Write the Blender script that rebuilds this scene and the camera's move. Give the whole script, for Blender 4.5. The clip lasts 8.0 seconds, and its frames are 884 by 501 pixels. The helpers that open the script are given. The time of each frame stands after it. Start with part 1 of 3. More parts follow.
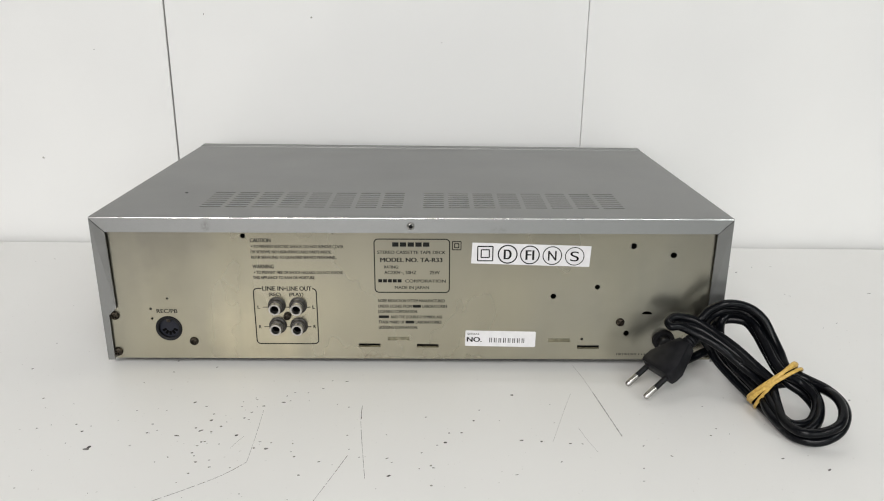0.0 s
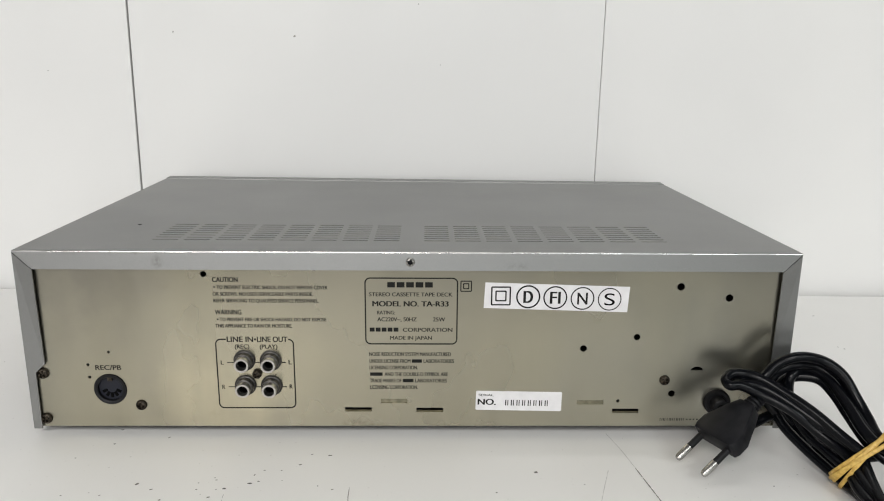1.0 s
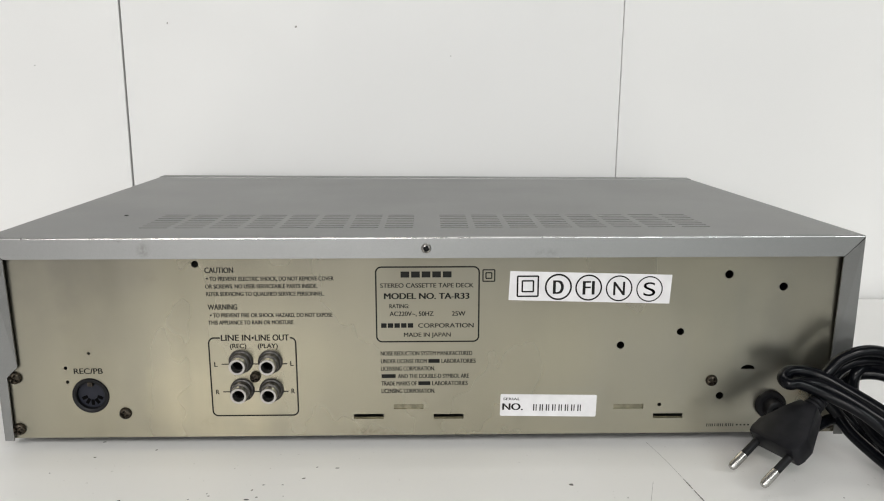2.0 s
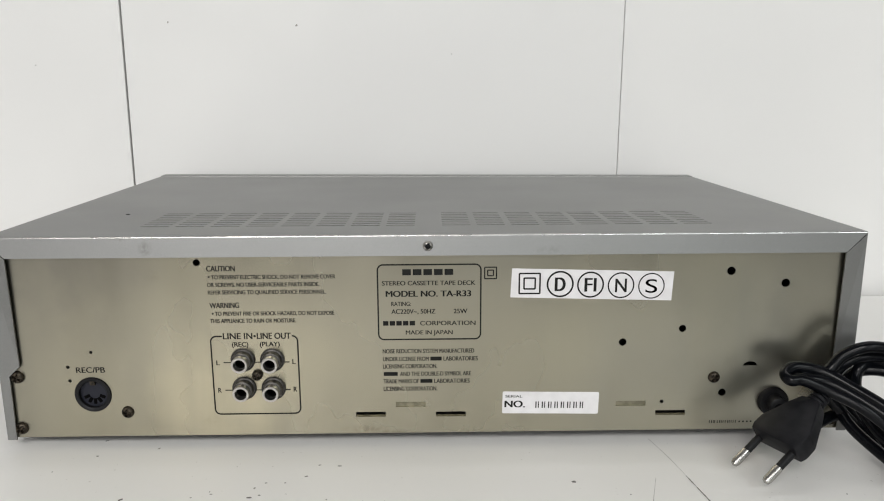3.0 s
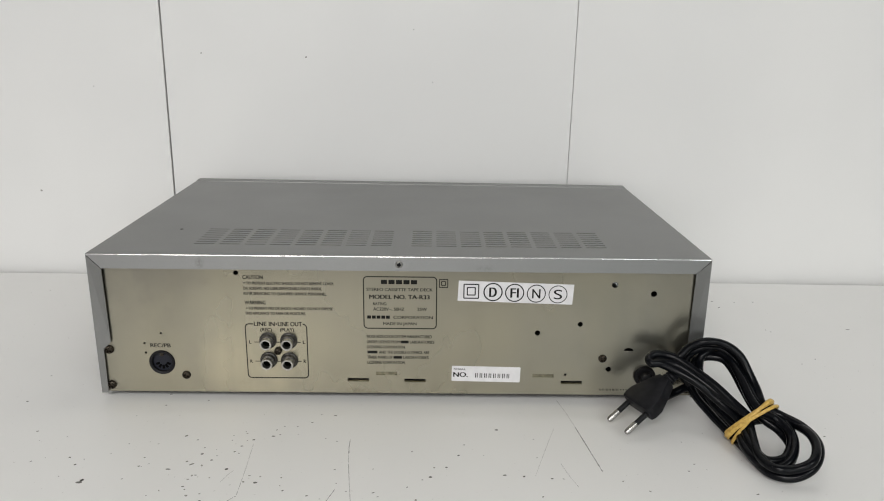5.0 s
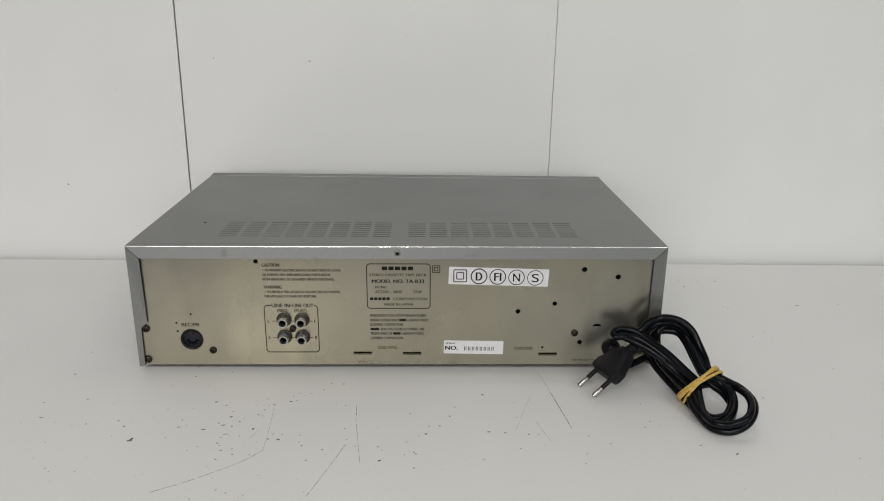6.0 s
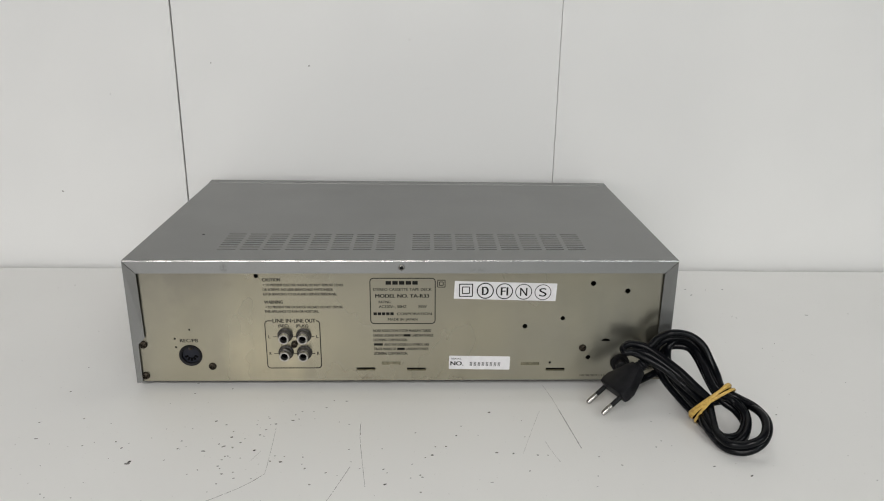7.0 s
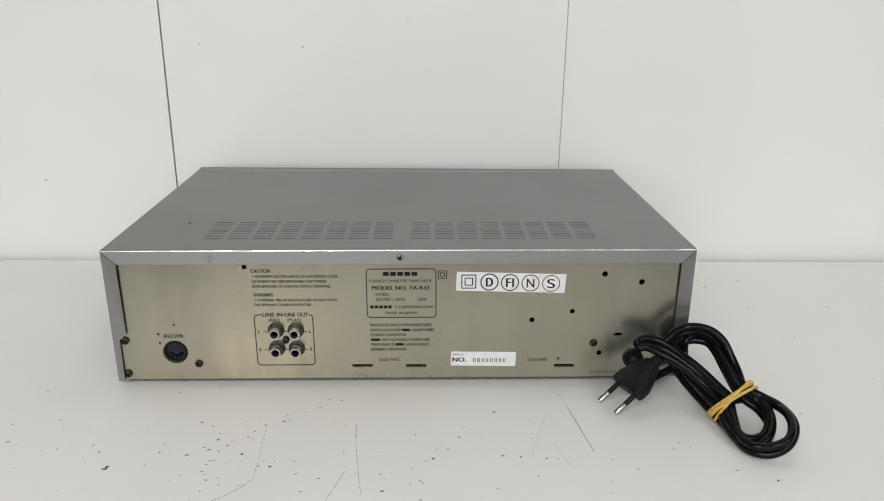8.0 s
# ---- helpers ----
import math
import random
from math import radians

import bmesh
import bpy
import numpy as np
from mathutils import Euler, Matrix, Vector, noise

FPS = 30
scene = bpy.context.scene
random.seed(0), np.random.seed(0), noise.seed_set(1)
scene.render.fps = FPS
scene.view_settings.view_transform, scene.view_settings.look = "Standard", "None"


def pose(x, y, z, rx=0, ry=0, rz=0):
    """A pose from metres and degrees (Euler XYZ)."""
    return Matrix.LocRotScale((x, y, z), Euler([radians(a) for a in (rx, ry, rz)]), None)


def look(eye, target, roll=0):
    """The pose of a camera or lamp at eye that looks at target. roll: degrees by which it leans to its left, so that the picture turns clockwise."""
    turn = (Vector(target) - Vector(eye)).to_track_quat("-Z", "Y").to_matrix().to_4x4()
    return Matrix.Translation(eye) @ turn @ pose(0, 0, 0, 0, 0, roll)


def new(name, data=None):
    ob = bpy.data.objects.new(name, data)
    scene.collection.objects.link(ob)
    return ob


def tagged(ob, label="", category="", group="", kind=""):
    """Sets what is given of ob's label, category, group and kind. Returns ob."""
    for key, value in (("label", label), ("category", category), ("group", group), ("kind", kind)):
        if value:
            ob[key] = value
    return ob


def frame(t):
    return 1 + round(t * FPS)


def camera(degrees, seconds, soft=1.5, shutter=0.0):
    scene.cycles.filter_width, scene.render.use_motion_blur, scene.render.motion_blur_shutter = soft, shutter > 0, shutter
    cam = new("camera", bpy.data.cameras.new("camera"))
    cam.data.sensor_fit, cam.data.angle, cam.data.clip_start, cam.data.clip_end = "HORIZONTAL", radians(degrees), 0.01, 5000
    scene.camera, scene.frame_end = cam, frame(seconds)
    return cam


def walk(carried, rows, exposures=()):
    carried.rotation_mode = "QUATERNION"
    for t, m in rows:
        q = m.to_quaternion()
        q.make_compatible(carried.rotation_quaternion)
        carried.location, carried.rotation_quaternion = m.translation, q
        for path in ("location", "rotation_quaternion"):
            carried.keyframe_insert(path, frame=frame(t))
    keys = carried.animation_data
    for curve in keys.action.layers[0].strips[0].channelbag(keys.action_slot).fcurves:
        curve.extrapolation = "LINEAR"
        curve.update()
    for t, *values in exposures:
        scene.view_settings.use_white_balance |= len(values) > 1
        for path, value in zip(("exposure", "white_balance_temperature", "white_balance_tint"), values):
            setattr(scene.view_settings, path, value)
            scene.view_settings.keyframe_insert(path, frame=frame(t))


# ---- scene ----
cam = camera(60.3, 8.0, soft=1.1)
PATH = [
    (0, (0.019, -0.495, 0.254), (0.027, 1.402, -0.379), 0.6),
    (0.5, (0.016, -0.459, 0.242), (0.039, 1.453, -0.347), 0.8),
    (1, (0.008, -0.408, 0.216), (0.052, 1.531, -0.274), 0.9),
    (1.5, (0.0, -0.373, 0.189), (0.046, 1.578, -0.248), 0.6),
    (1.7, (0.0, -0.369, 0.186), (0.044, 1.584, -0.24), 0.5),
    (2.8, (0.001, -0.369, 0.184), (0.032, 1.587, -0.235), 0.0),
    (3, (0.0, -0.369, 0.184), (0.036, 1.585, -0.24), 0.1),
    (3.5, (0.001, -0.37, 0.184), (0.033, 1.582, -0.246), 0.2),
    (4, (0.001, -0.371, 0.185), (0.031, 1.577, -0.263), 0.4),
    (4.2, (0.001, -0.374, 0.187), (0.028, 1.571, -0.278), 0.7),
    (5.3, (0.029, -0.562, 0.292), (0.051, 1.347, -0.302), 1.1),
    (5.5, (0.029, -0.58, 0.297), (0.056, 1.327, -0.304), 1.0),
    (6, (0.024, -0.583, 0.301), (0.062, 1.316, -0.326), 0.8),
    (6.5, (0.015, -0.569, 0.306), (0.061, 1.325, -0.335), 0.8),
    (7, (0.017, -0.563, 0.311), (0.065, 1.331, -0.331), 0.8),
    (7.5, (0.018, -0.558, 0.308), (0.066, 1.334, -0.341), 0.8),
    (8, (0.018, -0.527, 0.295), (0.063, 1.361, -0.363), 0.6),
]
walk(cam, [(t, look(eye, target, roll)) for t, eye, target, roll in PATH],
     [(0, -0.46), (0.5, -0.45), (1, -0.50), (1.5, -0.46), (3.5, -0.53), (4.2, -0.56), (5.5, -0.83), (6, -0.92), (6.5, -0.99), (7, -0.79), (7.5, -0.70), (8, -0.62)])


# ---- world and light ----
world = bpy.data.worlds.new("world")
scene.world = world
world.use_nodes = True
world.node_tree.nodes["Background"].inputs[0].default_value = (0.9, 0.95, 1.0, 1)
world.node_tree.nodes["Background"].inputs[1].default_value = 0.05


def area_light(name, m, sx, sy, power, color):
    data = bpy.data.lights.new(name, "AREA")
    data.shape, data.size, data.size_y = "RECTANGLE", sx, sy
    data.energy, data.color = power, color
    ob = new(name, data)
    ob.matrix_world = m
    return ob


CEILING = 1.75
# two square ceiling lights and a window behind the camera, and a slim light bar on the wall above the table: x, y, z, size along x and y, power, colour
LAMPS = [(-0.64, -2.3, CEILING, 1.1, 1.1, 80, (1.0, 0.972, 0.945)), (1.15, -2.1, CEILING, 1.1, 1.1, 32, (0.93, 1.0, 1.0))]
# place, turn towards the wall in degrees, length and width, power, colour of the bar
BAR_AT, BAR_TURN, BAR_SIZE, BAR_POWER, BAR_TINT = (0.22, 0.15, 0.98), 32, (0.5, 0.06), 1.25, (1.0, 0.985, 0.955)
for lx, ly, lz, sx, sy, power, tint in LAMPS:
    area_light("lamp", look((lx, ly, lz - 0.07), (lx, ly, 0)), sx, sy, power, tint)
# two windows in the wall behind: from and to along x and z, power and colour of the daylight that comes in
WINDOWS = [(-1.5, -0.3, 0.10, 1.30, 33, (0.99, 0.985, 0.985)), (0.3, 1.5, 0.10, 1.30, 18, (0.95, 1.0, 1.0))]
for x0, x1, z0, z1, power, tint in WINDOWS:
    area_light("window_daylight", look(((x0 + x1) / 2, -3.585, (z0 + z1) / 2), ((x0 + x1) / 2, 0, (z0 + z1) / 2)), x1 - x0 - 0.1, z1 - z0 - 0.1, power, tint)
area_light("bar_lamp", pose(*BAR_AT, BAR_TURN) @ pose(0, 0, -0.012), *BAR_SIZE, BAR_POWER, BAR_TINT)


# ---- materials ----
def mat(name, color, rough=0.5, metal=0.0, spec=0.5):
    m = bpy.data.materials.new(name)
    m.use_nodes = True
    b = m.node_tree.nodes["Principled BSDF"]
    b.inputs["Base Color"].default_value = (*color, 1)
    b.inputs["Roughness"].default_value = rough
    b.inputs["Metallic"].default_value = metal
    b.inputs["Specular IOR Level"].default_value = spec
    return m


def node(m, kind, **values):
    n = m.node_tree.nodes.new(kind)
    for k, v in values.items():
        n.inputs[k.replace("_", " ")].default_value = v
    return n


def coords(m, stretch=(1, 1, 1)):
    tc, mp = node(m, "ShaderNodeTexCoord"), node(m, "ShaderNodeMapping")
    mp.inputs["Scale"].default_value = stretch
    m.node_tree.links.new(tc.outputs["Object"], mp.inputs["Vector"])
    return mp.outputs["Vector"]


def noise_fac(m, scale, detail=4.0, stretch=(1, 1, 1), low=0.35, high=0.65):
    n = node(m, "ShaderNodeTexNoise", Scale=scale, Detail=detail)
    m.node_tree.links.new(coords(m, stretch), n.inputs["Vector"])
    r = node(m, "ShaderNodeMapRange")
    r.interpolation_type = "SMOOTHSTEP"
    r.inputs["From Min"].default_value, r.inputs["From Max"].default_value = low, high
    m.node_tree.links.new(n.outputs["Fac"], r.inputs["Value"])
    return r.outputs["Result"]


def mix_color(m, fac, a, b):
    x = m.node_tree.nodes.new("ShaderNodeMix")
    x.data_type = "RGBA"
    for k, v in ((6, a), (7, b)):
        if hasattr(v, "links"):
            m.node_tree.links.new(v, x.inputs[k])
        else:
            x.inputs[k].default_value = (*v, 1)
    m.node_tree.links.new(fac, x.inputs[0])
    return x.outputs[2]


def set_color(m, socket):
    m.node_tree.links.new(socket, m.node_tree.nodes["Principled BSDF"].inputs["Base Color"])


def set_rough(m, fac, low, high):
    r = node(m, "ShaderNodeMapRange")
    r.inputs["To Min"].default_value, r.inputs["To Max"].default_value = low, high
    m.node_tree.links.new(fac, r.inputs["Value"])
    m.node_tree.links.new(r.outputs["Result"], m.node_tree.nodes["Principled BSDF"].inputs["Roughness"])


def bump(m, fac, strength, distance):
    b = node(m, "ShaderNodeBump", Strength=strength, Distance=distance)
    m.node_tree.links.new(fac, b.inputs["Height"])
    m.node_tree.links.new(b.outputs["Normal"], m.node_tree.nodes["Principled BSDF"].inputs["Normal"])


def stain_or_sheen(m, tone, centre, size, depth, color, grain=380):
    """A smudge, or a patch of painted sheen or dimness, with a ragged edge at one place of the object."""
    tc, sub, scale = node(m, "ShaderNodeTexCoord"), node(m, "ShaderNodeVectorMath"), node(m, "ShaderNodeVectorMath")
    sub.operation, scale.operation = "SUBTRACT", "DIVIDE"
    sub.inputs[1].default_value, scale.inputs[1].default_value = centre, size
    length = node(m, "ShaderNodeVectorMath")
    length.operation = "LENGTH"
    links = m.node_tree.links
    links.new(tc.outputs["Object"], sub.inputs[0])
    links.new(sub.outputs["Vector"], scale.inputs[0])
    links.new(scale.outputs["Vector"], length.inputs[0])
    edge = node(m, "ShaderNodeMapRange")
    edge.interpolation_type = "SMOOTHSTEP"
    for k, v in (("From Min", 1.0), ("From Max", 0.15), ("To Min", 0.0), ("To Max", depth)):
        edge.inputs[k].default_value = v
    links.new(length.outputs["Value"], edge.inputs["Value"])
    ragged = node(m, "ShaderNodeMath")
    ragged.operation = "MULTIPLY"
    links.new(edge.outputs["Result"], ragged.inputs[0])
    links.new(noise_fac(m, grain, 4, (1, 1, 1), 0.3, 0.65), ragged.inputs[1])
    return mix_color(m, ragged.outputs["Value"], tone, color)


# white board of the wall: faint clouding and handling marks
m_wall = mat("white_board", (0.78, 0.775, 0.76), 0.45)
set_color(m_wall, mix_color(m_wall, noise_fac(m_wall, 3.5, 3), (0.785, 0.78, 0.767), (0.752, 0.748, 0.738)))
set_rough(m_wall, noise_fac(m_wall, 9, 4), 0.38, 0.55)

# worn white laminate of the table: clouding, and fine dirt in the grain
m_table = mat("white_laminate", (0.76, 0.75, 0.73), 0.38)
dirt = noise_fac(m_table, 420, 3, (1, 1, 1), 0.69, 0.8)
cloud = noise_fac(m_table, 7, 5, (1, 1, 1), 0.15, 0.85)
set_color(m_table, mix_color(m_table, dirt, mix_color(m_table, cloud, (0.80, 0.793, 0.775), (0.775, 0.768, 0.75)), (0.45, 0.44, 0.41)))
set_rough(m_table, noise_fac(m_table, 25, 5, (1, 1, 1), 0.15, 0.85), 0.38, 0.46)

# zinc-plated sheet of the rear panel: warm tint, faint brushed grain, blotches
m_zinc = mat("zinc_plated_steel", (0.6, 0.57, 0.48), 0.3, 1.0)
blotch = noise_fac(m_zinc, 9, 2, (1, 1, 0.7), 0.2, 0.8)
zinc_tone = mix_color(m_zinc, blotch, (0.392, 0.364, 0.272), (0.326, 0.312, 0.266))
for centre, size, depth in (((-0.033, 0, 0.0085), (0.016, 1, 0.0035), 0.55), ((-0.113, 0, 0.0150), (0.007, 1, 0.0040), 0.45), ((-0.020, 0, 0.0070), (0.010, 1, 0.0016), 0.6),
                            ((-0.137, 0, 0.0920), (0.006, 1, 0.0050), 0.12)):
    zinc_tone = stain_or_sheen(m_zinc, zinc_tone, centre, size, depth, (0.20, 0.17, 0.12))
# dull grey clouds at the top corner: part plating, part painted dimness
# yellower sheen low left and the cord's dark reflection at right, put in as colour
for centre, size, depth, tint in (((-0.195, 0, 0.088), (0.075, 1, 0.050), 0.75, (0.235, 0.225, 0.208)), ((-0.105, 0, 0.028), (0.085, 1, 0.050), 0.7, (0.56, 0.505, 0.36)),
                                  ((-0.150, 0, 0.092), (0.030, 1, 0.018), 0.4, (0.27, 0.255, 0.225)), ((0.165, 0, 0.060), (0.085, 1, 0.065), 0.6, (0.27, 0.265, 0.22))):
    zinc_tone = stain_or_sheen(m_zinc, zinc_tone, centre, size, depth, tint, 22)
streak = noise_fac(m_zinc, 60, 3, (1, 1, 0.12), 0.25, 0.75)
fade = noise_fac(m_zinc, 34, 4, (1, 1, 0.6), 0.55, 0.85)
half_streak = node(m_zinc, "ShaderNodeMath")
half_streak.operation = "MULTIPLY"
half_streak.inputs[1].default_value = 0.45
m_zinc.node_tree.links.new(streak, half_streak.inputs[0])
zinc_tone = mix_color(m_zinc, half_streak.outputs["Value"], zinc_tone, mix_color(m_zinc, fade, (0.349, 0.327, 0.256), (0.304, 0.285, 0.227)))
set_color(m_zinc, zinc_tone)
set_rough(m_zinc, noise_fac(m_zinc, 11, 4, (1.1, 1, 0.7), 0.25, 0.75), 0.24, 0.34)
# rolled along its length: highlights draw out upright
m_zinc.node_tree.nodes["Principled BSDF"].inputs["Anisotropic"].default_value = 0.35
upright = node(m_zinc, "ShaderNodeCombineXYZ", Z=1.0)
m_zinc.node_tree.links.new(upright.outputs["Vector"], m_zinc.node_tree.nodes["Principled BSDF"].inputs["Tangent"])
bump(m_zinc, noise_fac(m_zinc, 14, 2, (1.3, 1, 0.5), 0.0, 1.0), 0.2, 0.006)

m_dull = mat("dull_chassis_zinc", (0.22, 0.205, 0.15), 0.5, 1.0)
set_color(m_dull, mix_color(m_dull, noise_fac(m_dull, 300, 3), (0.24, 0.222, 0.16), (0.17, 0.16, 0.115)))
m_silver = mat("silver_paint", (0.38, 0.38, 0.385), 0.5, 1.0)
grain = noise_fac(m_silver, 2600, 2, (1, 1, 1), 0.2, 0.8)
silver_tone = mix_color(m_silver, grain, (0.250, 0.252, 0.247), (0.282, 0.283, 0.277))
for centre, size, depth in (((-0.1385, -0.002, 0.1065), (0.0045, 0.01, 0.0050), 0.45), ((-0.1510, -0.002, 0.1110), (0.0022, 0.01, 0.0014), 0.6), ((0.060, -0.002, 0.1045), (0.010, 0.01, 0.0030), 0.2)):
    silver_tone = stain_or_sheen(m_silver, silver_tone, centre, size, depth, (0.11, 0.10, 0.095))
set_color(m_silver, silver_tone)
set_rough(m_silver, noise_fac(m_silver, 12, 4, (1, 1, 1), 0.2, 0.8), 0.42, 0.49)

# paler, glossier metal for the cover's fold: its highlight line put in as colour
m_fold_shine = mat("bright_fold_shine", (0.5, 0.5, 0.5), 0.3, 1.0)
set_color(m_fold_shine, mix_color(m_fold_shine, noise_fac(m_fold_shine, 9, 4, (1, 0.2, 0.2), 0.3, 0.7), (0.62, 0.61, 0.60), (0.36, 0.36, 0.355)))
set_rough(m_fold_shine, noise_fac(m_fold_shine, 60, 3), 0.22, 0.36)
m_inside = mat("dull_steel_inside", (0.12, 0.118, 0.11), 0.6, 0.5)
m_black = mat("black_plastic", (0.005, 0.005, 0.006), 0.5, 0, 0.25)
m_hole = mat("open_dark_slot", (0.002, 0.002, 0.002), 0.9, 0, 0.05)
m_din = mat("dark_blue_black_plastic", (0.010, 0.011, 0.018), 0.5, 0, 0.3)
m_collar = mat("dark_nickel_collar", (0.075, 0.070, 0.066), 0.42, 0.75)
set_color(m_collar, mix_color(m_collar, noise_fac(m_collar, 600, 3), (0.085, 0.080, 0.075), (0.050, 0.047, 0.044)))
m_nickel = mat("nickel_plating", (0.48, 0.465, 0.44), 0.3, 1.0)
set_rough(m_nickel, noise_fac(m_nickel, 900, 3), 0.28, 0.45)
m_bronze = mat("dark_passivated_screw", (0.16, 0.13, 0.10), 0.38, 0.9)
set_color(m_bronze, mix_color(m_bronze, noise_fac(m_bronze, 700, 3), (0.085, 0.070, 0.052), (0.035, 0.030, 0.024)))
m_ink = mat("black_print", (0.009, 0.009, 0.008), 0.6, 0, 0.2)
m_paper = mat("white_sticker", (0.74, 0.74, 0.76), 0.45)
set_color(m_paper, mix_color(m_paper, noise_fac(m_paper, 120, 4), (0.70, 0.69, 0.70), (0.64, 0.63, 0.64)))
m_cord = mat("black_pvc_cord", (0.0026, 0.0030, 0.0042), 0.3, 0, 0.16)
set_rough(m_cord, noise_fac(m_cord, 70, 3, (1, 1, 1), 0.1, 0.9), 0.16, 0.30)
m_plug = mat("dusty_black_plug", (0.02, 0.021, 0.026), 0.5, 0, 0.22)
set_color(m_plug, mix_color(m_plug, noise_fac(m_plug, 160, 5), (0.003, 0.0033, 0.005), (0.008, 0.008, 0.010)))
m_chrome = mat("plated_pin", (0.42, 0.41, 0.39), 0.27, 1.0)
m_band = mat("yellow_rubber", (0.62, 0.41, 0.10), 0.5)
set_color(m_band, mix_color(m_band, noise_fac(m_band, 500, 3), (0.62, 0.41, 0.10), (0.47, 0.29, 0.06)))
m_speck = mat("dark_dirt", (0.06, 0.055, 0.05), 0.8)
island = node(m_speck, "ShaderNodeNewGeometry")
set_color(m_speck, mix_color(m_speck, island.outputs["Random Per Island"], (0.03, 0.027, 0.024), (0.17, 0.163, 0.15)))
m_scratch = mat("dirt_in_scratch", (0.17, 0.163, 0.15), 0.8)
m_faint = mat("grey_dirt", (0.28, 0.27, 0.25), 0.8)
m_floor = mat("grey_floor", (0.16, 0.155, 0.15), 0.5)
set_color(m_floor, mix_color(m_floor, noise_fac(m_floor, 6, 5), (0.11, 0.107, 0.105), (0.08, 0.078, 0.076)))
m_room = mat("painted_room_wall", (0.62, 0.61, 0.6), 0.7)
set_color(m_room, mix_color(m_room, noise_fac(m_room, 2, 4), (0.40, 0.395, 0.39), (0.35, 0.347, 0.343)))
m_leg = mat("grey_leg_paint", (0.3, 0.3, 0.31), 0.45)
set_rough(m_leg, noise_fac(m_leg, 20, 3), 0.35, 0.55)
m_diffuser = mat("lamp_diffuser", (0.85, 0.85, 0.85), 0.6)
m_diffuser.node_tree.nodes["Principled BSDF"].inputs["Emission Color"].default_value = (1, 0.98, 0.95, 1)
m_diffuser.node_tree.nodes["Principled BSDF"].inputs["Emission Strength"].default_value = 1.5


# ---- builders ----
def mesh_of(bm, materials, smooth=False):
    me = bpy.data.meshes.new("mesh")
    bm.to_mesh(me)
    bm.free()
    for m in materials if isinstance(materials, (list, tuple)) else [materials]:
        me.materials.append(m)
    if smooth:
        me.shade_smooth()
        me.set_sharp_from_angle(angle=radians(40))
    return me


def part(name, bm, material, parent, label="", smooth=False):
    ob = new(name, mesh_of(bm, material, smooth))
    ob.parent = parent
    return tagged(ob, label)


def add_box(bm, x0, x1, y0, y1, z0, z1, bevel=0.0, segments=2):
    verts = bmesh.ops.create_cube(bm, size=1)["verts"]
    for v in verts:
        v.co = Vector(((x0 + x1) / 2 + v.co.x * (x1 - x0), (y0 + y1) / 2 + v.co.y * (y1 - y0), (z0 + z1) / 2 + v.co.z * (z1 - z0)))
    if bevel:
        edges = list({e for v in verts for e in v.link_edges})
        bmesh.ops.bevel(bm, geom=edges, offset=bevel, segments=segments, profile=0.5, affect="EDGES")
    return bm


def box(x0, x1, y0, y1, z0, z1, bevel=0.0, segments=2):
    return add_box(bmesh.new(), x0, x1, y0, y1, z0, z1, bevel, segments)


def lathe(profile, centre, axis=Vector((0, -1, 0)), n=32, cap=True):
    """A turned shape: profile rows are (radius, way along the axis)."""
    bm = bmesh.new()
    axis = Vector(axis).normalized()
    side = axis.orthogonal().normalized()
    up = axis.cross(side)
    rings = []
    for r, h in profile:
        rings.append([bm.verts.new(Vector(centre) + axis * h + (side * math.cos(a) + up * math.sin(a)) * r) for a in [2 * math.pi * k / n for k in range(n)]])
    for a, b in zip(rings, rings[1:]):
        for k in range(n):
            bm.faces.new((a[k], a[(k + 1) % n], b[(k + 1) % n], b[k]))
    if cap:
        bm.faces.new(rings[-1])
        bm.faces.new(rings[0][::-1])
    bmesh.ops.recalc_face_normals(bm, faces=bm.faces)
    return bm


def smooth_path(points, steps=6):
    """Catmull-Rom points through the given ones."""
    p = [Vector(q) for q in points]
    p = [p[0] * 2 - p[1]] + p + [p[-1] * 2 - p[-2]]
    out = []
    for i in range(1, len(p) - 2):
        a, b, c, d = p[i - 1:i + 3]
        for k in range(steps):
            t = k / steps
            out.append(0.5 * (2 * b + (c - a) * t + (2 * a - 5 * b + 4 * c - d) * t * t + (3 * b - a - 3 * c + d) * t ** 3))
    return out + [p[-2]]


def add_tube(bm, path, radius, sides=12, closed=False, flat=1.0, up=None):
    """A tube along a path; flat squeezes it across up."""
    n = len(path)
    rings = []
    prev = None
    for i, q in enumerate(path):
        a = path[(i - 1) % n] if closed or i else path[i]
        b = path[(i + 1) % n] if closed or i < n - 1 else path[i]
        t = (b - a).normalized()
        if up is not None:
            s = t.cross(up).normalized()
        elif prev is None:
            s = t.orthogonal().normalized()
        else:
            s = (prev - t * prev.dot(t)).normalized()
        prev = s
        u = s.cross(t)
        rings.append([bm.verts.new(q + (s * math.cos(w) + u * math.sin(w) * flat) * radius) for w in [2 * math.pi * k / sides for k in range(sides)]])
    pairs = list(zip(rings, rings[1:])) + ([(rings[-1], rings[0])] if closed else [])
    for a, b in pairs:
        for k in range(sides):
            bm.faces.new((a[k], a[(k + 1) % sides], b[(k + 1) % sides], b[k]))
    if not closed:
        bm.faces.new(rings[0][::-1])
        bm.faces.new(rings[-1])
    return bm


def root(name, label, category, m=None, group="", kind=""):
    ob = new(name)
    ob.empty_display_size = 0.05
    if m is not None:
        ob.matrix_world = m
    return tagged(ob, label, category, group, kind)


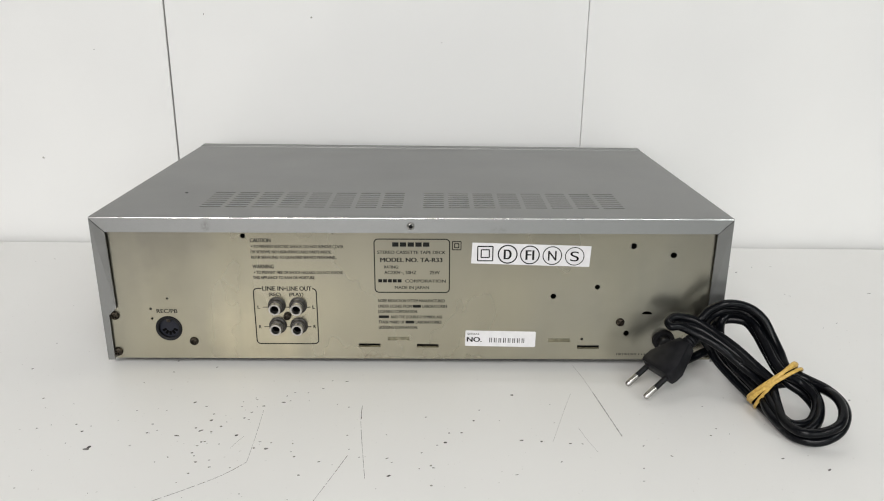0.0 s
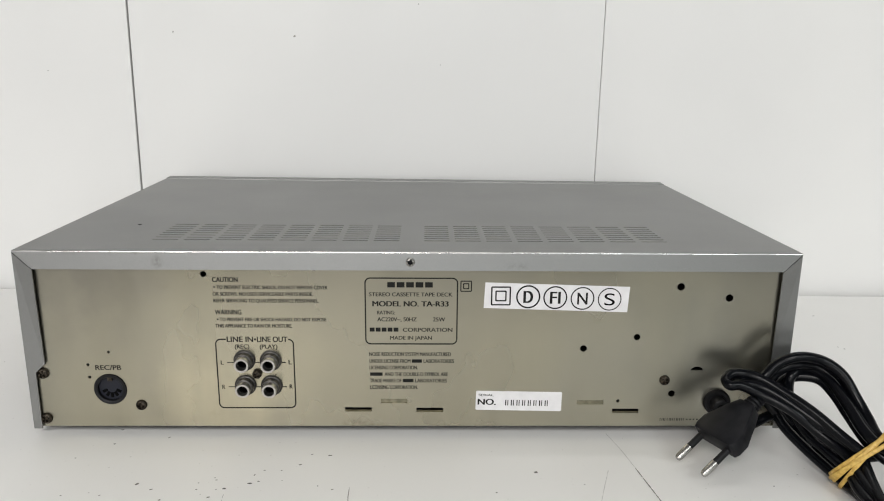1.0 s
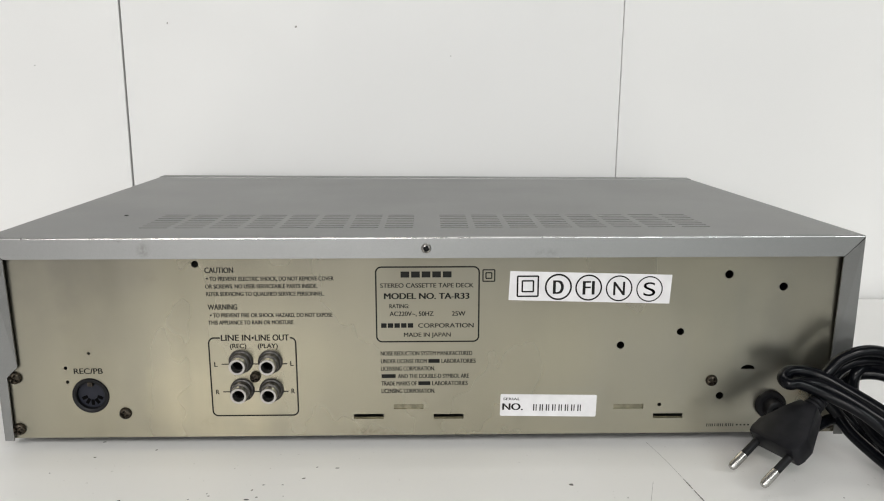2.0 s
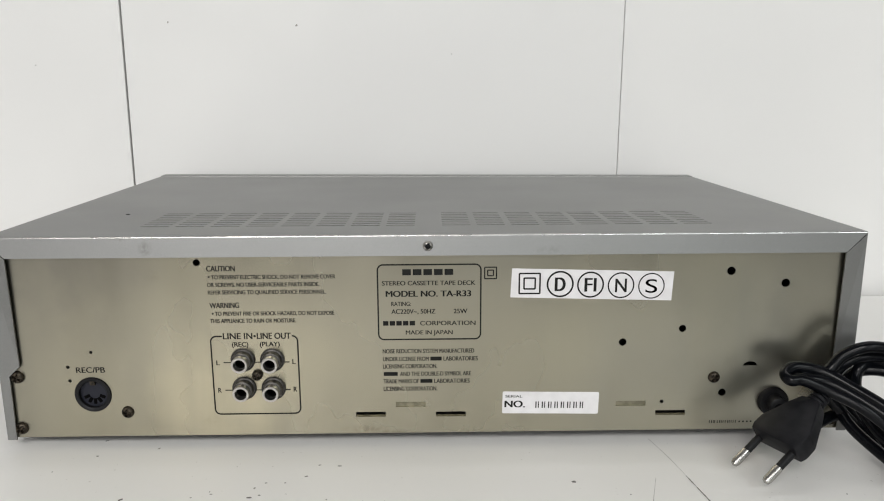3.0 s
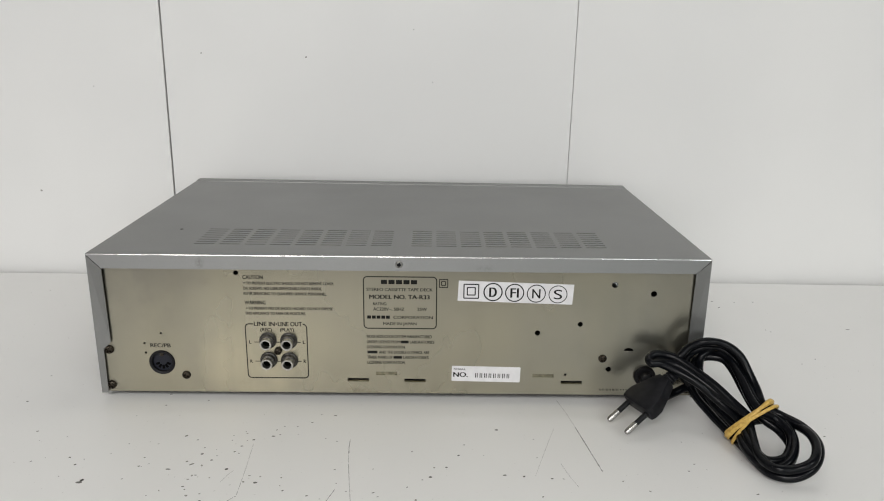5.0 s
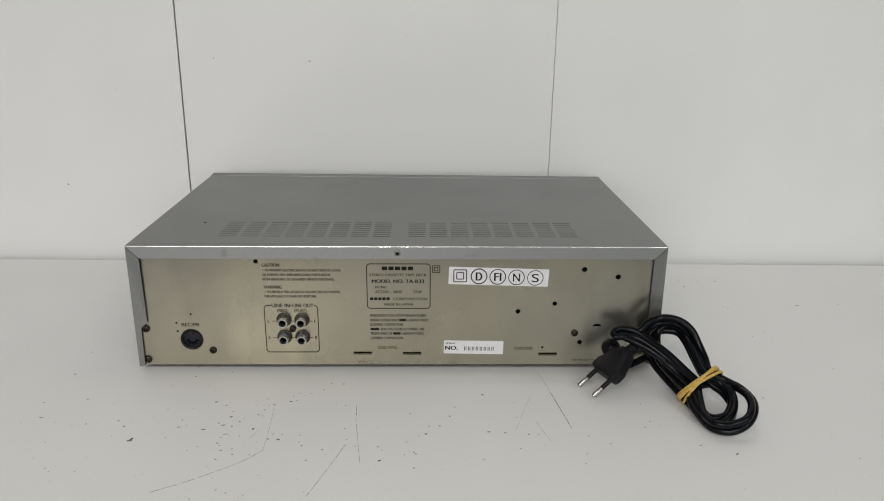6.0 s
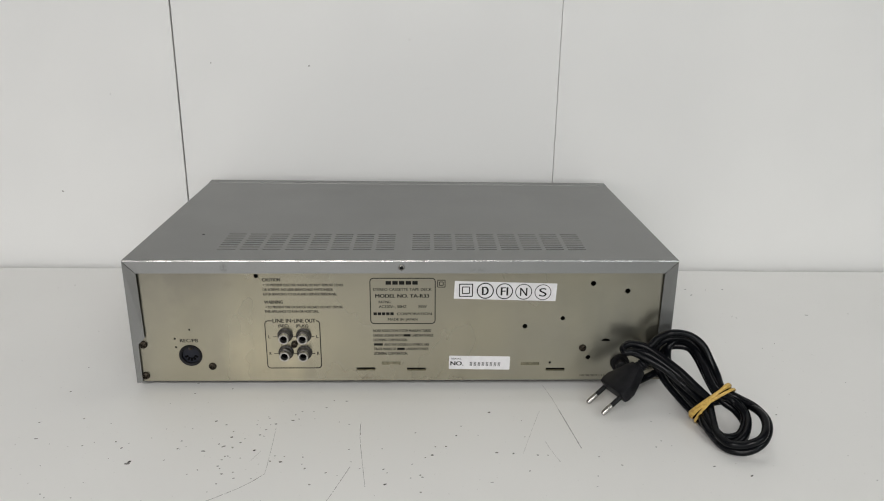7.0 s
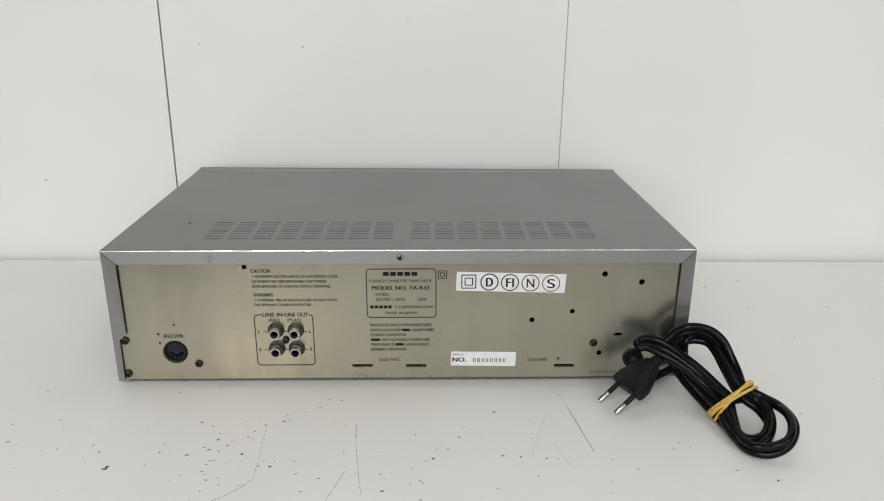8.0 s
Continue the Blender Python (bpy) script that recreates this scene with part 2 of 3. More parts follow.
# ---- the room ----
WALL_Y = 0.296
wall = tagged(new("wall_north", mesh_of(box(-1.96, 1.96, WALL_Y + 0.009, WALL_Y + 0.06, -0.75, CEILING), m_inside)),
              "wall clad in smooth white boards with thin upright joints", "wall", kind="structure")
JOINTS = (-0.2557, 0.1657)
for x0, x1 in ((-1.9, JOINTS[0] - 0.0008), (JOINTS[0] + 0.0008, JOINTS[1] - 0.00025), (JOINTS[1] + 0.00025, 1.9)):
    part("wall_panel", box(x0, x1, WALL_Y, WALL_Y + 0.008, -0.75, CEILING, 0.0004, 1), m_wall, wall)

z0, z1 = WINDOWS[0][2:4]
bm = box(-1.96, 1.96, -3.66, -3.6, -0.75, z0)
add_box(bm, -1.96, 1.96, -3.66, -3.6, z1, CEILING)
for x0, x1 in ((-1.96, WINDOWS[0][0]), (WINDOWS[0][1], WINDOWS[1][0]), (WINDOWS[1][1], 1.96)):
    add_box(bm, x0, x1, -3.66, -3.6, z0, z1)
tagged(new("wall_south", mesh_of(bm, m_room)), "plain painted room wall with two windows", "wall", kind="structure")
for k, (x0, x1, z0, z1, power, tint) in enumerate(WINDOWS):
    window = root("window_%d" % (k + 1), "plain grey-framed window in the room wall", "window", pose(0, -3.63, 0), kind="structure")
    bm = bmesh.new()
    for a, b, c, d in ((x0, x0 + 0.05, z0, z1), (x1 - 0.05, x1, z0, z1), (x0 + 0.05, x1 - 0.05, z0, z0 + 0.05), (x0 + 0.05, x1 - 0.05, z1 - 0.05, z1)):
        add_box(bm, a, b, -0.025, 0.025, c, d, 0.003)
    part("window_frame", bm, m_leg, window)
for name, dims in (("wall_east", (1.9, 1.96, -3.6, WALL_Y + 0.009, -0.75, CEILING)), ("wall_west", (-1.96, -1.9, -3.6, WALL_Y + 0.009, -0.75, CEILING))):
    tagged(new(name, mesh_of(box(*dims), m_room)), "plain painted room wall", "wall", kind="structure")
tagged(new("floor", mesh_of(box(-1.96, 1.96, -3.66, WALL_Y + 0.06, -0.8, -0.75), m_floor)), "plain grey floor under the table", "floor", kind="structure")
tagged(new("ceiling", mesh_of(box(-1.96, 1.96, -3.66, WALL_Y + 0.06, CEILING, CEILING + 0.05), m_room)), "plain pale painted ceiling", "ceiling", kind="structure")
for lx, ly, lz, sx, sy, power, tint in LAMPS:
    lamp = root("ceiling_light", "white square ceiling light with a frosted diffuser", "light", pose(lx, ly, lz), "ceiling lights")
    part("frame", box(-sx / 2 - 0.03, sx / 2 + 0.03, -sy / 2 - 0.03, sy / 2 + 0.03, -0.03, 0, 0.004), m_room, lamp)
    part("diffuser", box(-sx / 2, sx / 2, -sy / 2, sy / 2, -0.036, -0.0305, 0.002), m_diffuser, lamp)
bar = root("wall_light", "slim white light bar on two arms, turned to the wall", "light", pose(*BAR_AT))
bm = box(-BAR_SIZE[0] / 2 - 0.02, BAR_SIZE[0] / 2 + 0.02, -BAR_SIZE[1] / 2 - 0.008, BAR_SIZE[1] / 2 + 0.008, -0.002, 0.022, 0.004)
bm.transform(pose(0, 0, 0, BAR_TURN))
part("housing", bm, m_room, bar)
bm = box(-BAR_SIZE[0] / 2, BAR_SIZE[0] / 2, -BAR_SIZE[1] / 2, BAR_SIZE[1] / 2, -0.008, -0.0025, 0.002)
bm.transform(pose(0, 0, 0, BAR_TURN))
part("diffuser", bm, m_diffuser, bar)
for s in (-0.2, 0.2):
    part("arm", box(s - 0.008, s + 0.008, 0.0, WALL_Y - BAR_AT[1], 0.012, 0.024, 0.003), m_room, bar)

# ---- the table ----
TABLE_BACK, TABLE_FRONT = 0.284, -0.31
table = root("table", "white laminate table with dark specks and scratches", "table", pose(0, 0, 0))
part("tabletop", box(-1.2, 1.2, TABLE_FRONT, TABLE_BACK, -0.028, 0, 0.0012, 2), m_table, table, "worn white laminate tabletop")
for lx in (-1.13, 1.13):
    for ly in (TABLE_FRONT + 0.06, TABLE_BACK - 0.06):
        part("leg", box(lx - 0.022, lx + 0.022, ly - 0.022, ly + 0.022, -0.75, -0.0285, 0.003), m_leg, table)


def add_speck(bm, x, y, size, rng, lift=0.00012, stretch=None, turn=None):
    n = 9
    turn = rng.uniform(0, 6.28) if turn is None else turn
    stretch = stretch or rng.uniform(0.45, 0.9)
    ring = []
    for k in range(n):
        a = 2 * math.pi * k / n
        r = size * rng.uniform(0.7, 1.15)
        px, py = r * math.cos(a), r * math.sin(a) * stretch
        ring.append(Vector((x + px * math.cos(turn) - py * math.sin(turn), y + px * math.sin(turn) + py * math.cos(turn), 0)))
    top = bm.verts.new((x, y, lift * 2))
    low = [bm.verts.new(v) for v in ring]
    for k in range(n):
        bm.faces.new((low[k], low[(k + 1) % n], top))


rng = random.Random(7)
# the darker flecks: x, y and half length in millimetres, and how narrow each one is
FLECKS_LEFT = [(-264, -77, 1.6, 0.35), (-187, -108, 2.0, 0.5), (-140, -53, 1.2, 0.6), (-131, -58, 0.8, 0.6), (-123, -75, 1.0, 0.8), (-130, -84, 0.8,
               0.7), (-126, -87, 1.5, 0.4), (-139, -93, 1.5, 0.4), (-158, -80, 0.7, 0.7), (-158, -90, 0.7, 0.7), (-205, -81, 0.8, 0.7), (-198, -89,
               0.8, 0.7), (-195, -83, 0.5, 0.6), (-202, -102, 0.5, 0.6), (-220, -82, 0.4, 0.6), (-227, -86, 0.7, 0.6), (-251, -84, 0.4, 0.6), (-272,
               -55, 0.7, 0.7), (-269, -8, 0.8, 0.7), (-272, 34, 0.6, 0.7), (-174, -64, 0.5, 0.6), (-183, -27, 0.4, 0.6), (-168, -11, 0.7, 0.6), (-170,
               6, 0.9, 0.5), (-115, -82, 0.8, 0.8), (-113, -77, 0.5, 0.6), (-103, -72, 0.8, 0.7), (-100, -65, 0.8, 0.6)]
FLECKS_MIDDLE = [(-94, -57, 0.8, 0.7), (-98, -58, 0.4, 0.6), (-108, -58, 0.5, 0.5), (-103, -92, 1.1, 0.8), (-82, -106, 1.2, 0.7), (-82, -52, 1.4,
                 0.4), (-78, -50, 0.6, 0.6), (-77, -39, 0.6, 0.6), (-68, -39, 0.6, 0.6), (-59, -33, 1.0, 0.5), (-44, -23, 1.0, 0.4), (-54, -22, 0.6,
                 0.5), (-120, -99, 0.7, 0.7), (-124, -111, 0.7, 0.7), (-122, -114, 0.6, 0.7), (-120, -131, 0.7, 0.7), (-110, -125, 0.7, 0.6), (-64,
                 -114, 0.7, 0.7), (-49, -119, 0.8, 0.6), (-33, -106, 0.5, 0.6), (-36, -91, 0.6, 0.6), (-12, -90, 0.5, 0.6), (-10, -115, 1.0, 0.35),
                 (-7, -119, 0.6, 0.4), (-8, -132, 1.1, 0.7), (10, -109, 0.7, 0.4), (17, -124, 0.8, 0.6), (9, -125, 0.5, 0.6)]
FLECKS_RIGHT = [(19, -101, 0.6, 0.6), (24, -98, 1.0, 0.7), (69, -40, 1.1, 0.8), (46, -60, 0.6, 0.6), (42, -73, 0.8, 0.7), (34, -87, 0.8, 0.7), (70,
                -95, 1.1, 0.7), (82, -96, 0.8, 0.8), (99, -98, 0.8, 0.6), (91, -117, 0.7, 0.6), (64, -130, 1.1, 0.25), (93, -52, 0.4, 0.6), (193, -53,
                0.5, 0.5), (193, -80, 0.7, 0.5), (187, -88, 0.7, 0.6), (199, -86, 0.4, 0.6), (221, -112, 1.0, 0.5), (243, -123, 1.4, 0.35), (295, -43,
                0.9, 0.6), (137, -123, 0.6, 0.5), (134, -135, 0.6, 0.5), (378, 9, 0.5, 0.6)]
FLECKS_BEHIND = [(310, 224, 1.2, 0.5), (311, 207, 1.4, 0.4), (332, 222, 0.8, 0.5), (352, 224, 1.0, 0.6), (337, 145, 0.8, 0.5), (334, 149, 0.7, 0.5),
                 (413, 153, 1.5, 0.4), (350, 85, 0.8, 0.5), (334, 75, 0.6, 0.5)]
bm = bmesh.new()
for x, y, w, narrow in FLECKS_LEFT + FLECKS_MIDDLE + FLECKS_RIGHT + FLECKS_BEHIND:
    add_speck(bm, x / 1000, y / 1000, 1.2 * w / 1000, rng, 0.00012, narrow, rng.uniform(-0.2, 0.7))
add_speck(bm, -0.1864, -0.1060, 0.0017, rng, 0.00014, 0.7, 1.3)
tagged(new("table_flecks", mesh_of(bm, m_speck)), "dark dirt flecks stuck to the white tabletop", "dirt", kind="stuff")
bm = bmesh.new()
for k in range(120):
    x = rng.gauss(-0.14, 0.08) if k % 2 else rng.uniform(-0.5, 0.55)
    y = rng.gauss(-0.09, 0.05) if k % 2 else rng.uniform(-0.3, 0.26)
    if not (-0.22 < x < 0.22 and -0.003 < y < 0.27) and not (0.16 < x < 0.28 and -0.11 < y < 0):
        add_speck(bm, x, y, rng.uniform(0.3, 1.0) * 0.001, rng, 0.0001)
tagged(new("table_smudges", mesh_of(bm, m_faint)), "faint grey specks on the white tabletop", "dirt", kind="stuff")


def add_scratch(bm, points, width, rng):
    path = smooth_path([(x, y, 0.00012) for x, y in points], 24)
    last = None
    for i, q in enumerate(path):
        t = (path[min(i + 1, len(path) - 1)] - path[max(i - 1, 0)]).normalized()
        w = width * rng.uniform(0.3, 1.0) * (0.35 if i in (0, len(path) - 1) else 1)
        s = Vector((-t.y, t.x, 0)) * w
        pair = bm.verts.new(q + s), bm.verts.new(q - s)
        if last and rng.random() > 0.05:
            bm.faces.new((last[0], last[1], pair[1], pair[0]))
        last = pair


bm = bmesh.new()
add_scratch(bm, [(-0.090, -0.120), (-0.098, -0.130), (-0.108, -0.139), (-0.130, -0.155), (-0.152, -0.168)], 0.00028, rng)
add_scratch(bm, [(-0.093, -0.062), (-0.091, -0.094), (-0.090, -0.120)], 0.00013, rng)
add_scratch(bm, [(-0.030, -0.055), (-0.029, -0.076), (-0.024, -0.114), (-0.021, -0.135)], 0.00017, rng)
add_scratch(bm, [(-0.030, -0.057), (-0.0298, -0.065), (-0.029, -0.072)], 0.00028, rng)
add_scratch(bm, [(-0.033, -0.112), (-0.041, -0.138), (-0.052, -0.172)], 0.00026, rng)
add_scratch(bm, [(0.117, 0.004), (0.121, -0.015), (0.124, -0.034)], 0.00012, rng)
add_scratch(bm, [(0.124, -0.034), (0.128, -0.062), (0.132, -0.090)], 0.00040, rng)
add_scratch(bm, [(0.109, -0.037), (0.099, -0.066), (0.089, -0.096)], 0.00010, rng)
add_scratch(bm, [(0.107, -0.081), (0.110, -0.094), (0.114, -0.107)], 0.00014, rng)
add_scratch(bm, [(-0.098, -0.093), (-0.101, -0.100), (-0.103, -0.106)], 0.00012, rng)
tagged(new("table_scratches", mesh_of(bm, m_scratch)), "thin grey scratches across the white tabletop", "scratch", kind="stuff")
bm = bmesh.new()
for x, z, w in ((-0.217, 0.235, 1.0), (-0.110, 0.233, 1.2), (-0.398, 0.089, 1.5), (0.0, 0.262, 0.6), (0.02, 0.21, 0.5), (-0.33, 0.2, 0.6)):
    add_speck(bm, x, z, w / 1000, rng)
for v in bm.verts:
    v.co = Vector((v.co.x, WALL_Y - v.co.z, v.co.y))
tagged(new("wall_specks", mesh_of(bm, m_faint)), "small grey specks on the white wall boards", "dirt", kind="stuff")

# ---- the cassette deck, seen from behind; it leans a touch to one side ----
W, TOP, LIP, BOT, DEPTH, LIP_Y, LIP_LOW = 0.2177, 0.1124, 0.1020, 0.0066, 0.254, -0.002, -0.0031
deck = root("cassette_deck", "silver stereo cassette deck seen from its bare metal rear", "cassette deck", pose(0.0004, 0, 0, 0, -0.33, 0))

# top cover: one bent sheet with vent slots and a turned-down rear lip
SLOT_COLS = [(-0.1506 + 0.01838 * k, -0.1506 + 0.01838 * k + 0.0149) for k in range(8)] + [(0.0076 + 0.01830 * k, 0.0076 + 0.01830 * k + 0.0148) for k in range(8)]
SLOT_ROWS = [(0.0252 + 0.006 * k, 0.0252 + 0.006 * k + 0.0014) for k in range(8)]
E, E_RIGHT = W - 0.0006, W + 0.0005
bm = bmesh.new()
xs = [-E] + [x for c in SLOT_COLS for x in c] + [E_RIGHT]
ys = [-0.0010] + [y for r in SLOT_ROWS for y in r] + [0.12, 0.19, DEPTH - 0.0015]
slot_cells = {(2 * i + 1, 2 * j + 1) for i in range(len(SLOT_COLS)) for j in range(len(SLOT_ROWS))}


def sag(x, y):
    """How far the cover lies below its plane: it dips in the middle and droops towards one far corner."""
    return -0.0006 * (1 - (x / W) ** 2) * math.sin(math.pi * max(0, y) / DEPTH) - 0.0030 * (0.5 + 0.5 * x / W) * max(0, y) / DEPTH


grid = [[bm.verts.new((x, y, TOP + sag(x, y))) for y in ys] for x in xs]
for i in range(len(xs) - 1):
    for j in range(len(ys) - 1):
        if (i, j) not in slot_cells:
            bm.faces.new((grid[i][j], grid[i + 1][j], grid[i + 1][j + 1], grid[i][j + 1]))
prev = [col[0] for col in grid]
R = 0.0010
for k in range(1, 6):
    a = math.radians(18 * k)
    row = [bm.verts.new((x, -0.0010 - R * math.sin(a), TOP - R + R * math.cos(a))) for x in xs]
    for i in range(len(xs) - 1):
        fold = bm.faces.new((row[i], row[i + 1], prev[i + 1], prev[i]))
        fold.material_index = 2 if 1 < k < 5 else 0
    prev = row
# the lip is folded a little less than square
row = [bm.verts.new((max(-0.2069, min(0.2083, x)), LIP_LOW, LIP)) for x in xs]
for i in range(len(xs) - 1):
    if (prev[i].co - prev[i + 1].co).length > 1e-6:
        face = [row[i], row[i + 1], prev[i + 1], prev[i]]
        bm.faces.new(face)
bmesh.ops.remove_doubles(bm, verts=bm.verts, dist=1e-6)
bm.normal_update()
cover = part("top_cover", bm, [m_silver, m_inside, m_fold_shine, m_inside], deck, "grey-silver painted steel cover, a highlight coloured into its fold")
sheet = cover.modifiers.new("sheet", "SOLIDIFY")
sheet.thickness, sheet.offset = 0.0008, -1
sheet.material_offset, sheet.material_offset_rim = 1, 1


def side_panel(s):
    """A side of the cover with its rear flange, notched round the two fixing screws; s is its side."""
    bm = bmesh.new()
    rows = []
    for y in (DEPTH - 0.0015, -0.0010):
        rows.append([Vector((s * (W - 0.0006 + 0.0006 * math.sin(math.radians(a))), y, TOP + sag(s * W, y) - 0.0006 + 0.0006 * math.cos(math.radians(a)))) for a in (0, 30, 60, 90)]
                    + [Vector((s * W, y, z)) for z in (0.046, 0.0405, BOT - 0.0006)])
    for a in (30, 60, 90):
        r = math.radians(a)
        base = rows[1]
        rows.append([Vector((q.x - s * 0.0005 * (1 - math.cos(r)), -0.0010 - 0.0010 * math.sin(r), q.z - (0.0010 * (1 - math.cos(r)) if k < 4 else 0))) for k, q in enumerate(base)])
    vs = [[bm.verts.new(q) for q in r] for r in rows]
    for a, b in zip(vs, vs[1:]):
        for k in range(len(a) - 1):
            bm.faces.new((a[k], b[k], b[k + 1], a[k + 1]))
    inner = [(0.2072, LIP - 0.0004), (0.2068, 0.046), (0.2125, 0.0405), (0.2127, BOT - 0.0006)]
    iv = [bm.verts.new((s * x, LIP_Y if k else LIP_LOW + 0.0002, z)) for k, (x, z) in enumerate(inner)]
    last = vs[-1]
    bm.faces.new((last[3], iv[0], iv[1], last[4]))
    bm.faces.new((last[4], iv[1], iv[2], last[5]))
    bm.faces.new((last[5], iv[2], iv[3], last[6]))
    bmesh.ops.recalc_face_normals(bm, faces=bm.faces)
    if sum(f.normal.x * s * f.calc_area() for f in bm.faces) < 0:
        bmesh.ops.reverse_faces(bm, faces=bm.faces)
    ob = part("side_panel", bm, m_silver, deck, "grey-silver painted side with a turned rear flange")
    mod = ob.modifiers.new("sheet", "SOLIDIFY")
    mod.thickness, mod.offset = 0.0008, -1
    return ob


side_panel(-1)
side_panel(1).location.x = 0.0011

# rear panel: zinc-plated sheet with its real openings
HOLES = [(-0.1147, 0.0987, 0.0018), (0.1525, 0.0923, 0.0022), (0.1806, 0.0858, 0.0022), (0.1297, 0.0622, 0.0019), (0.0993, 0.0552, 0.0020), (0.1525, 0.0272, 0.0020),
         (0.1212, 0.0225, 0.0010), (-0.1712, 0.0525, 0.0008), (-0.1836, 0.0447, 0.0009), (-0.1833, 0.0372, 0.0009)]
OPEN_SLOTS = [(-0.0380, -0.0225, 0.0171), (0.0035, 0.0190, 0.0168), (0.1182, 0.1338, 0.0162)]
TAB_SLOTS = [(-0.0172, -0.0018, 0.0224), (0.0972, 0.1128, 0.0216)]
DIN, DIN_R = (-0.1722, 0.0298), 0.0094
JACKS = [(-0.0946, 0.0478), (-0.0797, 0.0476), (-0.0947, 0.0325), (-0.0798, 0.0323)]
loops = [[(-0.2150, BOT), (0.2160, BOT), (0.2160, LIP + 0.004), (-0.2150, LIP + 0.004)]]
for x, z, r in HOLES:
    loops.append([(x + r * math.cos(2 * math.pi * k / 16), z + r * math.sin(2 * math.pi * k / 16)) for k in range(16)])
for x0, x1, z in OPEN_SLOTS + TAB_SLOTS:
    loops.append([(x0, z - 0.00135), (x1, z - 0.00135), (x1, z + 0.00135), (x0, z + 0.00135)])
loops.append([(0.1661 + 0.0036 * math.cos(math.pi * k / 10), 0.0418 + 0.0023 * math.sin(math.pi * k / 10)) for k in range(11)])
loops.append([(DIN[0] + (DIN_R - 0.0006) * math.cos(2 * math.pi * k / 32), DIN[1] + (DIN_R - 0.0006) * math.sin(2 * math.pi * k / 32)) for k in range(32)])
bm = bmesh.new()
for lp in loops:
    vs = [bm.verts.new((x, 0, z)) for x, z in lp]
    for a, b in zip(vs, vs[1:] + vs[:1]):
        bm.edges.new((a, b))
bmesh.ops.triangle_fill(bm, edges=bm.edges[:], use_beauty=True, use_dissolve=False, normal=(0, -1, 0))
bm.normal_update()
for f in bm.faces:
    if f.normal.y > 0:
        f.normal_flip()
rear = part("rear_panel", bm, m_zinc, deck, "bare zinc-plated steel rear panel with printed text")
mod = rear.modifiers.new("sheet", "SOLIDIFY")
mod.thickness, mod.offset = 0.001, -1

# pressed tabs behind the slots
for x0, x1, z in TAB_SLOTS:
    bm = bmesh.new()
    vs = [bm.verts.new(q) for q in ((x0, 0.0009, z - 0.0016), (x1, 0.0009, z - 0.0016), (x1, 0.0012, z + 0.0016), (x0, 0.0012, z + 0.0016))]
    bm.faces.new(vs)
    tab = part("pressed_tab", bm, m_dull, rear)
    mod = tab.modifiers.new("sheet", "SOLIDIFY")
    mod.thickness = 0.0005
for x0, x1, z in OPEN_SLOTS:
    bm = bmesh.new()
    vs = [bm.verts.new(q) for q in ((x0, 0.0012, z - 0.0016), (x1, 0.0012, z - 0.0016), (x1, 0.0011, z - 0.0008), (x0, 0.0011, z - 0.0008))]
    bm.faces.new(vs)
    tab = part("pressed_tab", bm, m_dull, rear)
    mod = tab.modifiers.new("sheet", "SOLIDIFY")
    mod.thickness = 0.0005

# small capped hole in the cover
part("hole_cap", lathe([(0.0012, -0.0004), (0.0012, 0.00015), (0.0008, 0.0003)], (-0.1722, 0.0658, TOP + sag(-0.1722, 0.0658)), (0, 0, 1), 16), m_black, deck)

# chassis, fascia and feet
part("base_plate", box(-0.2155, 0.2155, 0.0012, DEPTH - 0.002, BOT, BOT + 0.001), m_inside, deck)
bm = box(-W - 0.0004, W + 0.0012, DEPTH + 0.0006, DEPTH + 0.012, BOT, TOP + 0.0004, 0.0008, 3)
for v in bm.verts:
    if v.co.z > 0.06:
        v.co.z += sag(v.co.x, DEPTH)
part("front_fascia", bm, m_silver, deck, "brushed silver front fascia")
for fx in (-0.16, 0.16):
    for fy in (0.035, 0.225):
        part("foot", lathe([(0.011, 0), (0.012, 0.0006), (0.0125, BOT + 0.0058 * fx + 0.0001)], (fx, fy, -0.0058 * fx), (0, 0, 1), 24), m_black, deck)


def screw(x, z, r, y, m, turn, name="screw"):
    """A pan-head screw with a cross recess."""
    bm = bmesh.new()
    n, rings = 32, []
    for f in (1.0, 0.96, 0.85, 0.7, 0.55, 0.42, 0.3, 0.2, 0.1):
        ring = []
        for k in range(n):
            a = 2 * math.pi * k / n
            px, pz = r * f * math.cos(a), r * f * math.sin(a)
            u, w = px * math.cos(turn) - pz * math.sin(turn), px * math.sin(turn) + pz * math.cos(turn)
            h = r * 0.62 * math.sqrt(max(0.0, 1 - f ** 4 * 0.98)) if f < 1 else 0
            if f < 0.66 and (abs(u) < r * 0.17 or abs(w) < r * 0.17):
                h -= r * 0.42
            ring.append(bm.verts.new((x + px, y - h, z + pz)))
        rings.append(ring)
    for a, b in zip(rings, rings[1:]):
        for k in range(n):
            bm.faces.new((a[k], a[(k + 1) % n], b[(k + 1) % n], b[k]))
    bm.faces.new(rings[-1])
    if isinstance(m, list):
        for f in bm.faces:
            c = f.calc_center_median()
            f.material_index = 1 if math.hypot(c.x - x, c.z - z) < 0.52 * r else 0
    bmesh.ops.recalc_face_normals(bm, faces=bm.faces)
    if sum(f.normal.y for f in bm.faces) > 0:
        bmesh.ops.reverse_faces(bm, faces=bm.faces)
    return part(name, bm, m, deck, "", True)


